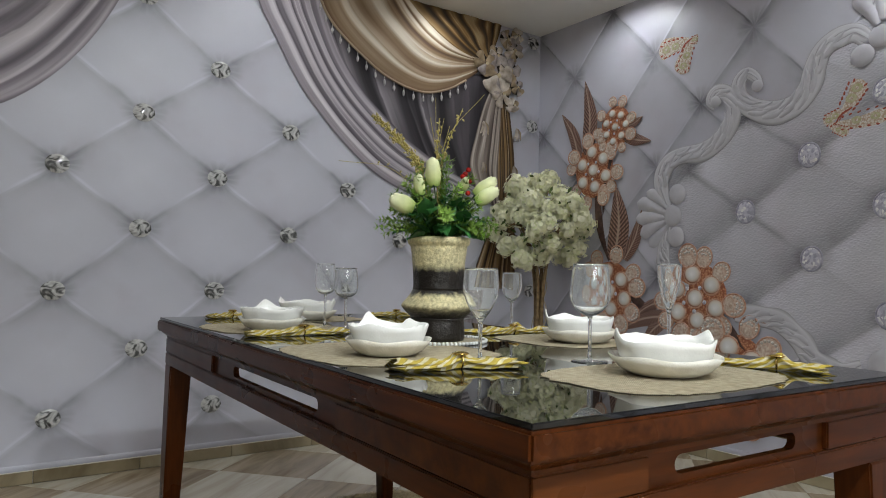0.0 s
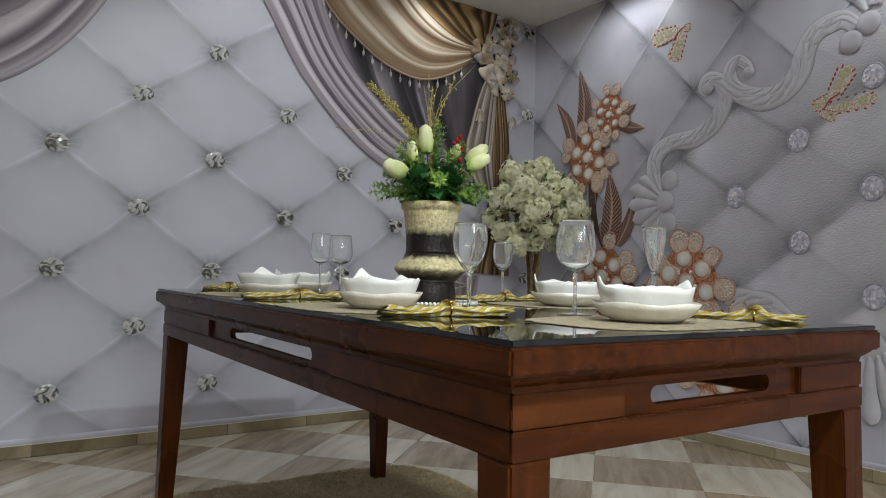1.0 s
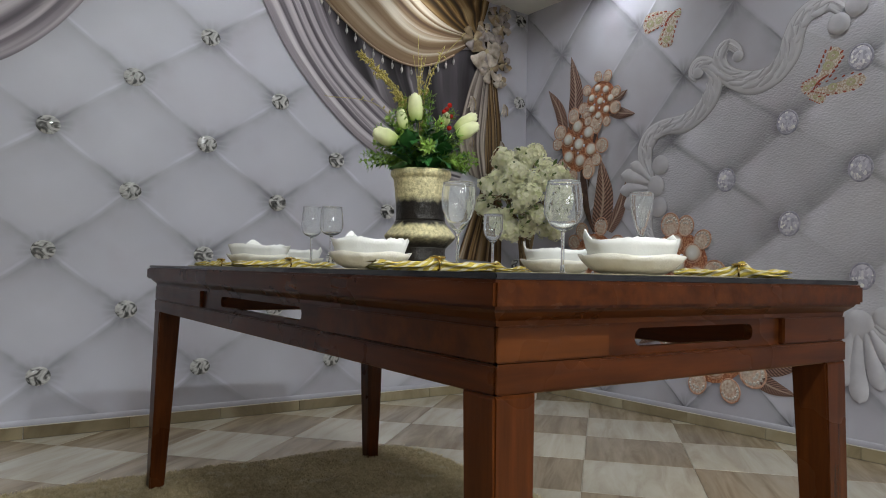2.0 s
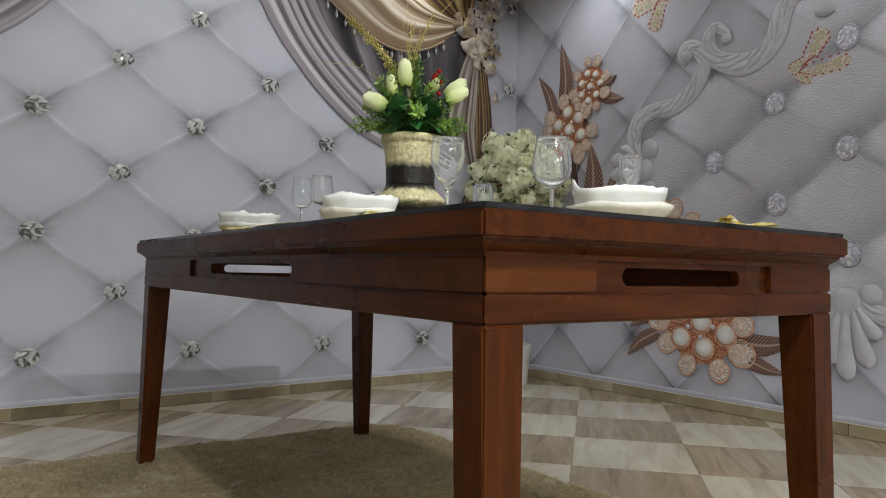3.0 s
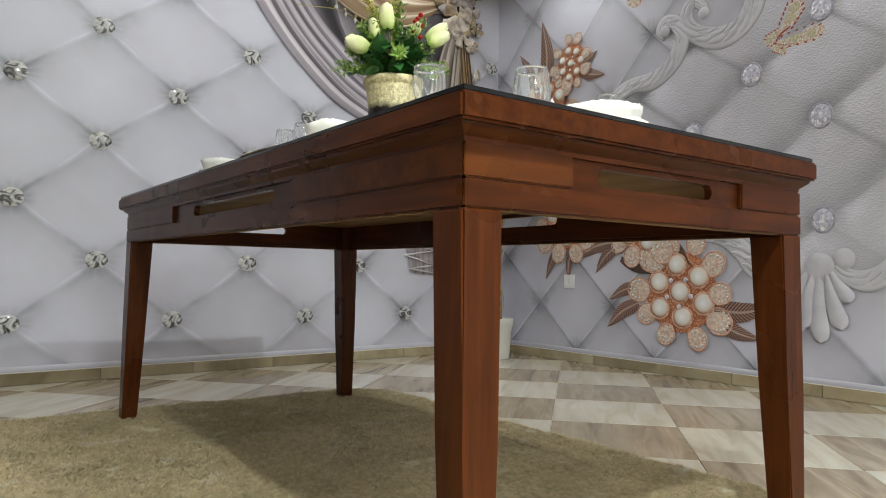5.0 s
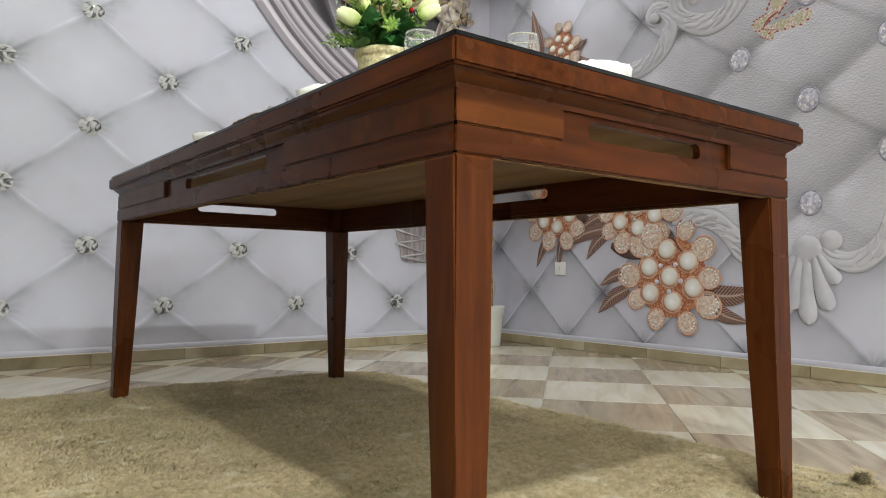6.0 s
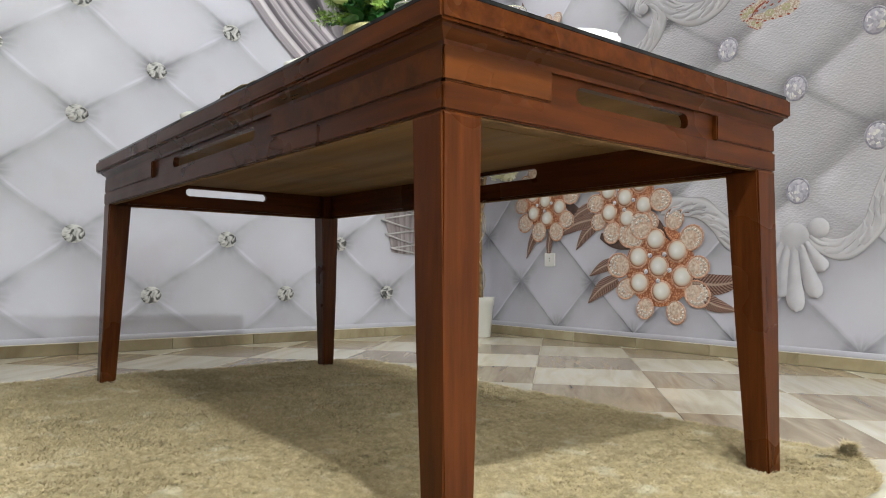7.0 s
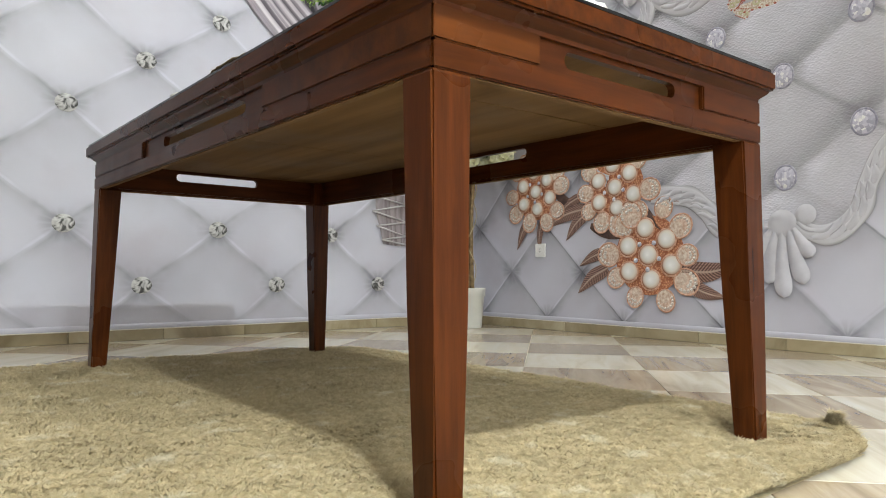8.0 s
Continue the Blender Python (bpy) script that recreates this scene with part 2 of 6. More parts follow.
PEARL = pearl_print()
ROSE_GOLD = simple_print("rose_gold_print", (0.42, 0.175, 0.10), (0.74, 0.48, 0.36), 60, 0.35)
PAVE = simple_print("peach_setting_print", (0.48, 0.29, 0.21), (0.80, 0.67, 0.58), 80, 0.35)
INLAY = simple_print("champagne_inlay_print", (0.46, 0.30, 0.22), (0.80, 0.72, 0.64), 70, 0.3)
STONE = crystal_print("rhinestone_print", 2.2, [(0.1, (0.40, 0.34, 0.31)), (0.4, (0.62, 0.57, 0.53)), (0.7, (0.74, 0.70, 0.66)), (0.95, 0.86)], False)
MESH_GOLD = simple_print("copper_mesh_print", (0.68, 0.33, 0.18), (0.36, 0.12, 0.06), 90, 0.4, edge=True, stops=(0.2, 0.65))
STEM = simple_print("dark_stem_print", (0.06, 0.035, 0.03), (0.15, 0.085, 0.07), 30)
WING = simple_print("lace_wing_print", (0.66, 0.62, 0.57), (0.42, 0.30, 0.22), 120, 0.4, edge=True, stops=(0.25, 0.75))
WING_SPOT = simple_print("olive_spot_print", (0.34, 0.32, 0.15), (0.52, 0.49, 0.34), 90)
RED_BEAD = simple_print("red_bead_print", (0.22, 0.035, 0.02), (0.42, 0.10, 0.06), 120)


def leaf_print():
    """Ribbed copper leaf: rows of rope stitching that run off a midrib, by UV."""
    m, nt, b = material("ribbed_leaf_print", 0.4, 0, 0.4)
    u, v, _ = split(nt, coords(nt, "UV"))
    off = calc(nt, "ABSOLUTE", calc(nt, "SUBTRACT", u, 0.5))
    rib = calc(nt, "FRACT", calc(nt, "MULTIPLY", calc(nt, "ADD", v, calc(nt, "MULTIPLY", off, -0.30)), 17.0))
    row = calc(nt, "FRACT", calc(nt, "MULTIPLY", u, 6.0))
    col = mix(nt, ramp(nt, rib, [(0.1, 0.0), (0.5, 1.0), (0.9, 0.1)]), (0.075, 0.038, 0.032), (0.40, 0.25, 0.205))
    col = mix(nt, ramp(nt, row, [(0.0, 0.85), (0.12, 0.0), (0.88, 0.0), (1.0, 0.85)]), col, (0.10, 0.04, 0.025))
    col = mix(nt, ramp(nt, off, [(0.0, 0.7), (0.045, 0.55), (0.07, 0.0)]), col, (0.56, 0.44, 0.36))
    paint(nt, b, col)
    return m


LEAF_PRINT = leaf_print()


SILVER_BUTTON = crystal_print("silver_button_print", 0.95, [(0.33, 0.03), (0.42, 0.14), (0.48, 0.40), (0.57, 0.60), (0.66, 0.42), (0.74, 0.12)], True)
CRYSTAL_BUTTON = crystal_print("crystal_button_print", 4.2, [(0.1, (0.38, 0.38, 0.48)), (0.45, (0.54, 0.535, 0.64)), (0.75, (0.62, 0.61, 0.70)), (0.95, 0.85)], False)
BUTTON_RIM = simple_print("grey_rim_print", (0.22, 0.215, 0.29), (0.46, 0.455, 0.56), 55)


def wood(name, along, dark, light, rough=0.28, scale=1.0):
    m, nt, b = material(name, rough, 0, 0.14)
    s = [9.0, 9.0, 9.0]
    s[along] = 0.7
    v = coords(nt, "Object", tuple(q * scale for q in s))
    grain = noise_of(nt, v, 6.0, 5, 0.6, 0.25)
    blot = noise_of(nt, coords(nt, "Object"), 4.0, 3)
    col = ramp(nt, grain, [(0.15, dark), (0.8, light)])
    col = mix(nt, 1.0, col, ramp(nt, blot, [(0.3, 0.80), (0.65, 1.0)]), "MULTIPLY")
    paint(nt, b, col)
    nt.links.new(ramp(nt, blot, [(0.3, rough * 0.85), (0.7, rough * 1.35)]), b.inputs["Roughness"])
    bumped(nt, b, grain, 0.025, 0.001)
    return m


DARK, LIGHT = (0.017, 0.0039, 0.0011), (0.104, 0.0280, 0.0060)
WOOD_X, WOOD_Y, WOOD_Z = wood("mahogany_across", 0, DARK, LIGHT), wood("mahogany_along", 1, DARK, LIGHT), wood("mahogany_upright", 2, DARK, LIGHT)
WOOD_BLOCK = wood("figured_mahogany", 0, (0.023, 0.0058, 0.0016), (0.135, 0.040, 0.0090), 0.3, 0.6)
PLY = wood("raw_plywood", 1, (0.10, 0.054, 0.024), (0.28, 0.168, 0.082), 0.7, 0.22)


def tile_mat(name, dark, mid, light):
    m, nt, b = material(name, 0.16, 0, 0.5)
    r = piece_random(nt)
    comb = nt.nodes.new("ShaderNodeCombineXYZ")
    nt.links.new(calc(nt, "MULTIPLY", r, 40.0), comb.inputs[2])
    v = nt.nodes.new("ShaderNodeVectorMath")
    nt.links.new(coords(nt, "Object", (1.3, 9, 1)), v.inputs[0])
    nt.links.new(comb.outputs[0], v.inputs[1])
    vein = noise_of(nt, v.outputs[0], 1.6, 5, 0.6, 0.7)
    col = ramp(nt, vein, [(0.3, dark), (0.5, mid), (0.68, light)])
    col = mix(nt, 1.0, col, ramp(nt, r, [(0, 0.9), (1, 1.0)]), "MULTIPLY")
    paint(nt, b, col)
    nt.links.new(ramp(nt, vein, [(0.3, 0.22), (0.7, 0.14)]), b.inputs["Roughness"])
    return m


CREAM_TILE = tile_mat("cream_marble_tile", (0.44, 0.385, 0.30), (0.57, 0.52, 0.42), (0.64, 0.60, 0.51))
BROWN_TILE = tile_mat("brown_marble_tile", (0.23, 0.168, 0.108), (0.355, 0.282, 0.193), (0.46, 0.385, 0.285))
SKIRT_TILE = tile_mat("beige_skirting_tile", (0.18, 0.14, 0.08), (0.34, 0.28, 0.175), (0.50, 0.44, 0.31))
GROUT = simple_print("pale_floor_grout", (0.46, 0.41, 0.33), (0.60, 0.55, 0.46), 60, 0.9)
WHITE_PAINT = simple_print("white_ceiling_paint", (0.76, 0.75, 0.73), (0.8, 0.79, 0.77), 5, 0.6)
# this grey is kept dark to cut bounced light and reflections
WALL_PAINT = simple_print("low_bounce_wall_grey", (0.13, 0.125, 0.12), (0.17, 0.165, 0.16), 4, 0.7)


# ---- mesh helpers ----
def mesh_object(name, verts, faces, mat, parent=None, label="", uvs=None, fold=None, smooth=True):
    me = bpy.data.meshes.new(name)
    me.from_pydata([tuple(v) for v in verts], [], faces)
    for layer, values in (("UVMap", uvs), ("fold", fold)):
        if values is not None:
            lay = me.uv_layers.new(name=layer)
            idx = np.empty(len(me.loops), dtype=np.int32)
            me.loops.foreach_get("vertex_index", idx)
            lay.data.foreach_set("uv", np.asarray(values, dtype=np.float32)[idx].ravel())
    me.materials.append(mat)
    if smooth:
        me.polygons.foreach_set("use_smooth", [True] * len(me.polygons))
    me.update()
    ob = new(name, me)
    ob.parent = parent
    if label:
        ob["label"] = label
    return ob


def part(name, bm, mat, parent=None, label="", smooth=False):
    me = bpy.data.meshes.new(name)
    bmesh.ops.recalc_face_normals(bm, faces=bm.faces)
    for f in bm.faces:
        f.smooth = smooth
    bm.to_mesh(me)
    bm.free()
    me.materials.append(mat)
    ob = new(name, me)
    ob.parent = parent
    if label:
        ob["label"] = label
    return ob


def empty(name, label, category, group="", kind="", at=None):
    ob = tagged(new(name), label, category, group, kind)
    if at is not None:
        ob.matrix_world = at
    return ob


def box(bm, x0, x1, y0, y1, z0, z1, bevel=0.0, seg=2):
    r = bmesh.ops.create_cube(bm, size=1.0, matrix=Matrix.Translation(((x0 + x1) / 2, (y0 + y1) / 2, (z0 + z1) / 2)) @ Matrix.Diagonal((x1 - x0, y1 - y0, z1 - z0, 1)))
    if bevel:
        edges = list({e for v in r["verts"] for e in v.link_edges})
        bmesh.ops.bevel(bm, geom=edges, offset=bevel, segments=seg, affect="EDGES")
    return bm


def boxed(name, dims, mat, parent=None, bevel=0.0, label=""):
    return part(name, box(bmesh.new(), *dims, bevel), mat, parent, label)


def spline(points, n):
    """n points of a Catmull-Rom curve through the given ones, evenly spaced by length."""
    p = [Vector(q) for q in points]
    p = [2 * p[0] - p[1]] + p + [2 * p[-1] - p[-2]]
    fine = []
    for i in range(1, len(p) - 2):
        for k in range(16):
            t = k / 16
            fine.append(0.5 * (2 * p[i] + (p[i + 1] - p[i - 1]) * t + (2 * p[i - 1] - 5 * p[i] + 4 * p[i + 1] - p[i + 2]) * t * t + (3 * p[i] - p[i - 1] - 3 * p[i + 1] + p[i + 2]) * t ** 3))
    fine.append(p[-2])
    run = [0.0]
    for a, b in zip(fine, fine[1:]):
        run.append(run[-1] + (b - a).length)
    out, j = [], 0
    for i in range(n):
        s = run[-1] * i / (n - 1)
        while j < len(run) - 2 and run[j + 1] < s:
            j += 1
        f = (s - run[j]) / max(run[j + 1] - run[j], 1e-9)
        out.append(fine[j].lerp(fine[j + 1], min(max(f, 0), 1)))
    return out


def lathe(profile, n=32, jitter=0.0, seed=0):
    """Verts and faces of a turned body; profile is (radius, height) from bottom to top."""
    verts, faces = [], []
    for j, (r, z) in enumerate(profile):
        for i in range(n):
            a = 2 * math.pi * i / n
            k = 1 + jitter * noise.noise((3 * math.cos(a), 3 * math.sin(a), z * 30 + seed))
            verts.append((r * k * math.cos(a), r * k * math.sin(a), z))
    for j in range(len(profile) - 1):
        for i in range(n):
            a, b = j * n + i, j * n + (i + 1) % n
            faces.append((a, b, b + n, a + n))
    if profile[0][0] > 1e-4:
        faces.append(tuple(reversed(range(n))))
    if profile[-1][0] > 1e-4:
        faces.append(tuple((len(profile) - 1) * n + i for i in range(n)))
    return verts, faces


def tube(points, radius, sides=6):
    """Verts and faces of a round rod along the points; radius is a number or one per point."""
    verts, faces = [], []
    rs = radius if isinstance(radius, (list, tuple)) else [radius] * len(points)
    for i, q in enumerate(points):
        d = (points[min(i + 1, len(points) - 1)] - points[max(i - 1, 0)]).normalized()
        u = d.cross(Vector((0.31, 0.17, 0.93)))
        u = (u if u.length > 1e-3 else d.cross(Vector((1, 0, 0)))).normalized()
        w = d.cross(u)
        for k in range(sides):
            a = 2 * math.pi * k / sides
            verts.append(q + rs[i] * (math.cos(a) * u + math.sin(a) * w))
    for i in range(len(points) - 1):
        for k in range(sides):
            a, b = i * sides + k, i * sides + (k + 1) % sides
            faces.append((a, b, b + sides, a + sides))
    faces += [tuple(reversed(range(sides))), tuple((len(points) - 1) * sides + k for k in range(sides))]
    return verts, faces


def gather(pieces):
    """Join (verts, faces) pairs into one."""
    verts, faces = [], []
    for v, f in pieces:
        o = len(verts)
        verts += list(v)
        faces += [tuple(i + o for i in q) for q in f]
    return verts, faces


# ---- structure ----
def on_north(x, z, d=0.0):
    return (x, NORTH - d, z)


def on_east(y, z, d=0.0):
    return (EAST - d, y, z)


# affine stretch and tilt that fit the printed motifs to the camera's view
def mural_north(x, z, d=0.0):
    return on_north(1.0097 * x + 0.0377, 0.0046 * x + 0.9922 * z - 0.0051, d)


def mural_east(y, z, d=0.0):
    return on_east(0.9873 * y + 0.0013 * z + 0.0346, 1.0065 * z - 0.0147 * y + 0.0254, d)


floor = tagged(boxed("floor", (WEST - THICK, EAST + THICK, SOUTH - THICK, NORTH + THICK, -0.12, -0.004), GROUT), "polished cream and brown marble tiles laid diagonally in a checker", "floor", kind="structure")
ceiling = tagged(boxed("ceiling", (WEST - THICK, EAST + THICK, SOUTH - THICK, NORTH + THICK, TOP, TOP + 0.12), WHITE_PAINT), "plain white painted ceiling with recessed downlights", "ceiling", kind="structure")
wall_north = tagged(boxed("wall_north", (WEST - THICK, EAST + THICK, NORTH + 0.004, NORTH + THICK, -0.004, TOP), WALL_PAINT), "wall papered with a mural of lavender quilting, buttons and draped curtains", "wall", kind="structure")
wall_east = tagged(boxed("wall_east", (EAST + 0.004, EAST + THICK, SOUTH - THICK, NORTH + 0.004, -0.004, TOP), WALL_PAINT), "wall papered with a mural of quilting, scrolls and jewelled flowers", "wall", kind="structure")
# two unseen walls, added to close the room and limit bounced light
tagged(boxed("wall_south", (WEST - THICK, EAST + 0.004, SOUTH - THICK, SOUTH, -0.004, TOP), WALL_PAINT), "unseen grey wall added to close the room, dark to cut bounced light", "wall", kind="structure")
tagged(boxed("wall_west", (WEST - THICK, WEST, SOUTH, NORTH + 0.004, -0.004, TOP), WALL_PAINT), "unseen grey side wall added to close the room, dark to cut bounced light", "wall", kind="structure")

# the papers: one sheet a wall, with the quilt's lattice in its UV
NORTH_COLS = [-2.746, -2.394, -2.042, -1.690, -1.338, -0.986, -0.634, -0.282, 0.07, 0.4225, 0.769, 1.118, 1.495, 1.8345, 2.174, 2.513, 2.851, 3.189, 3.53]
NORTH_K0 = 9
# the east print's columns, at its foot and two metres up, where they spread towards the corner
EAST_COLS = [3.91, 3.61, 3.325, 3.05, 2.78, 2.50, 2.213, 1.931, 1.655, 1.38, 1.09, 0.80, 0.51, 0.22, -0.07, -0.36, -0.65, -0.94, -1.23, -1.52, -1.81, -2.10, -2.39, -2.68]
EAST_SPREAD = [0.14, 0.135, 0.118, 0.075, 0.045, 0.04, 0.022, 0.014, 0.005] + [0.0] * 15
EAST_ROWS = [-0.2, 0.07, 0.347, 0.629, 0.93, 1.235, 1.53, 1.837, 2.165, 2.502, 2.81]


def lattice_sheet(name, cols, spread, k_first, rows, m_first, place, lo, hi, mat, parent):
    verts, uvs, faces = [], [], []
    xs = sorted({round(min(max(c, lo), hi), 4) for c in cols} | {lo, hi} | {round(v, 4) for v in np.linspace(lo, hi, 90)})
    zs = sorted({min(max(r, 0.0), TOP) for r in rows} | {round(v, 4) for v in np.linspace(0.0, TOP, 40)})
    up = cols[0] < cols[-1]
    for z in zs:
        m_i = m_first + np.interp(z, rows, range(len(rows)))
        now = [c + d * z / 2.1 for c, d in zip(cols, spread)]
        order = now if up else now[::-1]
        for x in xs:
            k = np.interp(x, order, range(len(order)))
            k = k_first + (k if up else len(order) - 1 - k)
            verts.append(place(x, z, 0.0))
            uvs.append(((k + m_i) / 2, (m_i - k) / 2))
    n = len(xs)
    for j in range(len(zs) - 1):
        for i in range(n - 1):
            faces.append((j * n + i, j * n + i + 1, (j + 1) * n + i + 1, (j + 1) * n + i))
    return mesh_object(name, verts, faces, mat, parent, uvs=uvs, smooth=False)


NORTH_ROWS = [-0.015, 0.265, 0.550, 0.815, 1.102, 1.366, 1.640, 1.903, 2.19, 2.46, 2.74]
paper_north = lattice_sheet("wallpaper", NORTH_COLS, [0.0] * len(NORTH_COLS), -NORTH_K0, NORTH_ROWS, -1, on_north, WEST, EAST, QUILT, wall_north)
paper_north["label"] = "lavender satin quilt print"
paper_east = lattice_sheet("wallpaper", EAST_COLS, EAST_SPREAD, -1, EAST_ROWS, -1, on_east, SOUTH, NORTH, QUILT_EAST, wall_east)
paper_east["label"] = "glossy lavender quilt print"


# ---- the mural's printed motifs, each a thin layer on its paper ----
def drape(name, curves, place, mat, parent, folds, seed, base=0.003, depth=0.008, nw=140, ns=40, label="", drift=0.7, profile=None, lift=0.0):
    """A draped cloth between bounding curves (first to last across its folds); profile draws the folds by hand."""
    lines = [spline([(a, b, 0) for a, b in c], ns) for c in curves]
    across = [spline([ln[j] for ln in lines], nw) for j in range(ns)]

    def height(w, s):
        if profile:
            w = min(max(w + 0.085 * math.sin(math.pi * w) * noise.noise((w * 2.6, s * drift * 3.4, seed)) + 0.007 * noise.noise((w * 11, s * 5, seed)), 0.0), 0.9999)
            k = max(i for i in range(len(profile)) if profile[i][0] <= w)
            (a, ha), (b, hb) = profile[k], profile[k + 1]
            f = (w - a) / (b - a)
            f = f * f * (3 - 2 * f)
            fade = 0.80 + 0.55 * noise.noise((k * 3.1, s * 2.4, seed + 2)) + lift * (1 - s)
            return min(max((ha + (hb - ha) * f) * fade + 0.10 * noise.noise((w * 22, s * 3.0, seed + 5)), 0.0), 1.0)
        q = w * folds
        ph = q + 2.3 * noise.noise((w * 2.7, s * drift, seed)) + 0.25 * noise.noise((w * 9, s * 2.2, seed + 4))
        f = ph - math.floor(ph)
        k = noise.noise((math.floor(ph) * 1.7, s * 1.3, seed + 9))
        # each fold: a sharp lit edge, a long fall into the next valley, a faint second ridge
        saw = f / 0.13 if f < 0.13 else (1 - (f - 0.13) / 0.87) ** (0.75 + 0.5 * k)
        saw += 0.16 * max(0.0, math.sin((f - 0.35) * 9)) * (f > 0.35)
        soft = 0.5 + 0.5 * noise.noise((q * 1.6, s * 1.4, seed + 7.1))
        return min(max((0.65 + 0.42 * k) * saw * 0.66 + 0.36 * soft, 0.0), 1.0)

    verts, uvs, fold, faces = [], [], [], []
    for j in range(ns):
        for i in range(nw):
            w, s = i / (nw - 1), j / (ns - 1)
            h = height(w, s)
            rise = height(min(w + 0.012, 1), s) - height(max(w - 0.012, 0), s)
            p = across[j][i]
            verts.append(place(p.x, p.y, base + depth * h))
            uvs.append((w, s))
            fold.append((h, min(max(0.5 + rise * 1.1, 0), 1)))
    for j in range(ns - 1):
        for i in range(nw - 1):
            a = j * nw + i
            faces.append((a, a + 1, a + nw + 1, a + nw))
    return mesh_object(name, verts, faces, mat, parent, label, uvs, fold)


def folds_by(seed, count, low=(0.08, 0.38), high=(0.62, 1.0)):
    """Uneven folds: a steep lit side and a long fall for each, some broad and some pinched."""
    rnd = random.Random(seed)
    widths = [rnd.choice((0.5, 0.8, 1.0, 1.5, 2.0)) * rnd.uniform(0.8, 1.2) for _ in range(count)]
    total, w, out = sum(widths), 0.0, []
    for wide in widths:
        d = wide / total
        top = rnd.uniform(*high)
        out += [(w, rnd.uniform(*low)), (w + d * rnd.uniform(0.16, 0.3), top), (w + d * rnd.uniform(0.42, 0.6), top * rnd.uniform(0.72, 0.95))]
        w += d
    return out + [(1.0, 0.25)]


def dome(name, c, rx, rz, place, mat, parent, base, depth, rings=4, n=20, turn=0.0, flat=False, squash=2.0, label=""):
    """A low boss on a wall: an ellipse that rises towards its middle."""
    verts, uvs, faces = [], [], []
    for j in range(rings + 1):
        f = 1 - j / rings
        for i in range(n if f > 0 else 1):
            a = 2 * math.pi * i / n
            u, v = f * math.cos(a), f * math.sin(a)
            x, z = rx * u * math.cos(turn) - rz * v * math.sin(turn), rx * u * math.sin(turn) + rz * v * math.cos(turn)
            verts.append(place(c[0] + x, c[1] + z, base + depth * (1 - f ** squash) ** 0.6))
            uvs.append((u, v))
    for j in range(rings - 1):
        for i in range(n):
            a, b = j * n + i, j * n + (i + 1) % n
            faces.append((a, b, b + n, a + n))
    last = (rings - 1) * n
    faces += [(last + i, last + (i + 1) % n, rings * n) for i in range(n)]
    return mesh_object(name, verts, faces, mat, parent, label, uvs, smooth=not flat)


def rim(name, c, rx, rz, place, mat, parent, base, width, depth, n=24, turn=0.0):
    verts, faces = [], []
    for i in range(n):
        a = 2 * math.pi * i / n
        for k, d in ((1.0, 0.0), (1.0 - width * 0.5, depth), (1.0 - width, 0.0)):
            u, v = rx * k * math.cos(a), rz * k * math.sin(a)
            verts.append(place(c[0] + u * math.cos(turn) - v * math.sin(turn), c[1] + u * math.sin(turn) + v * math.cos(turn), base + d))
    for i in range(n):
        a, b = 3 * i, 3 * ((i + 1) % n)
        faces += [(a, b, b + 1, a + 1), (a + 1, b + 1, b + 2, a + 2)]
    return mesh_object(name, verts, faces, mat, parent)


def blade(name, root, tip, width, place, mat, parent, base=0.006, depth=0.004, bend=0.12, n=14, blunt=False, label=""):
    """A leaf or petal from root to tip, with a raised midrib and UV along it."""
    r, t = Vector((*root, 0)), Vector((*tip, 0))
    side = Vector((-(t - r).y, (t - r).x, 0))
    mid = spline([r, r.lerp(t, 0.5) + side * bend, t], n)
    across = side.normalized()
    verts, uvs, faces = [], [], []
    for j, p in enumerate(mid):
        s = j / (n - 1)
        half = width / 2 * ((math.sin(math.pi * (0.1 + 0.9 * s) ** 0.75) ** 0.85 + 0.02) if not blunt else (0.35 + 0.75 * s) * math.sqrt(max(1 - max(s - 0.72, 0) ** 2 / 0.0784, 0.0)))
        for k in range(7):
            q = k / 3 - 1
            o = p + across * half * q
            verts.append(place(o.x, o.y, base + depth * (1 - q * q) * (1.0 if not blunt else 1.5)))
            uvs.append((k / 6, s))
    for j in range(n - 1):
        for k in range(6):
            a = j * 7 + k
            faces.append((a, a + 1, a + 8, a + 7))
    return mesh_object(name, verts, faces, mat, parent, label, uvs)


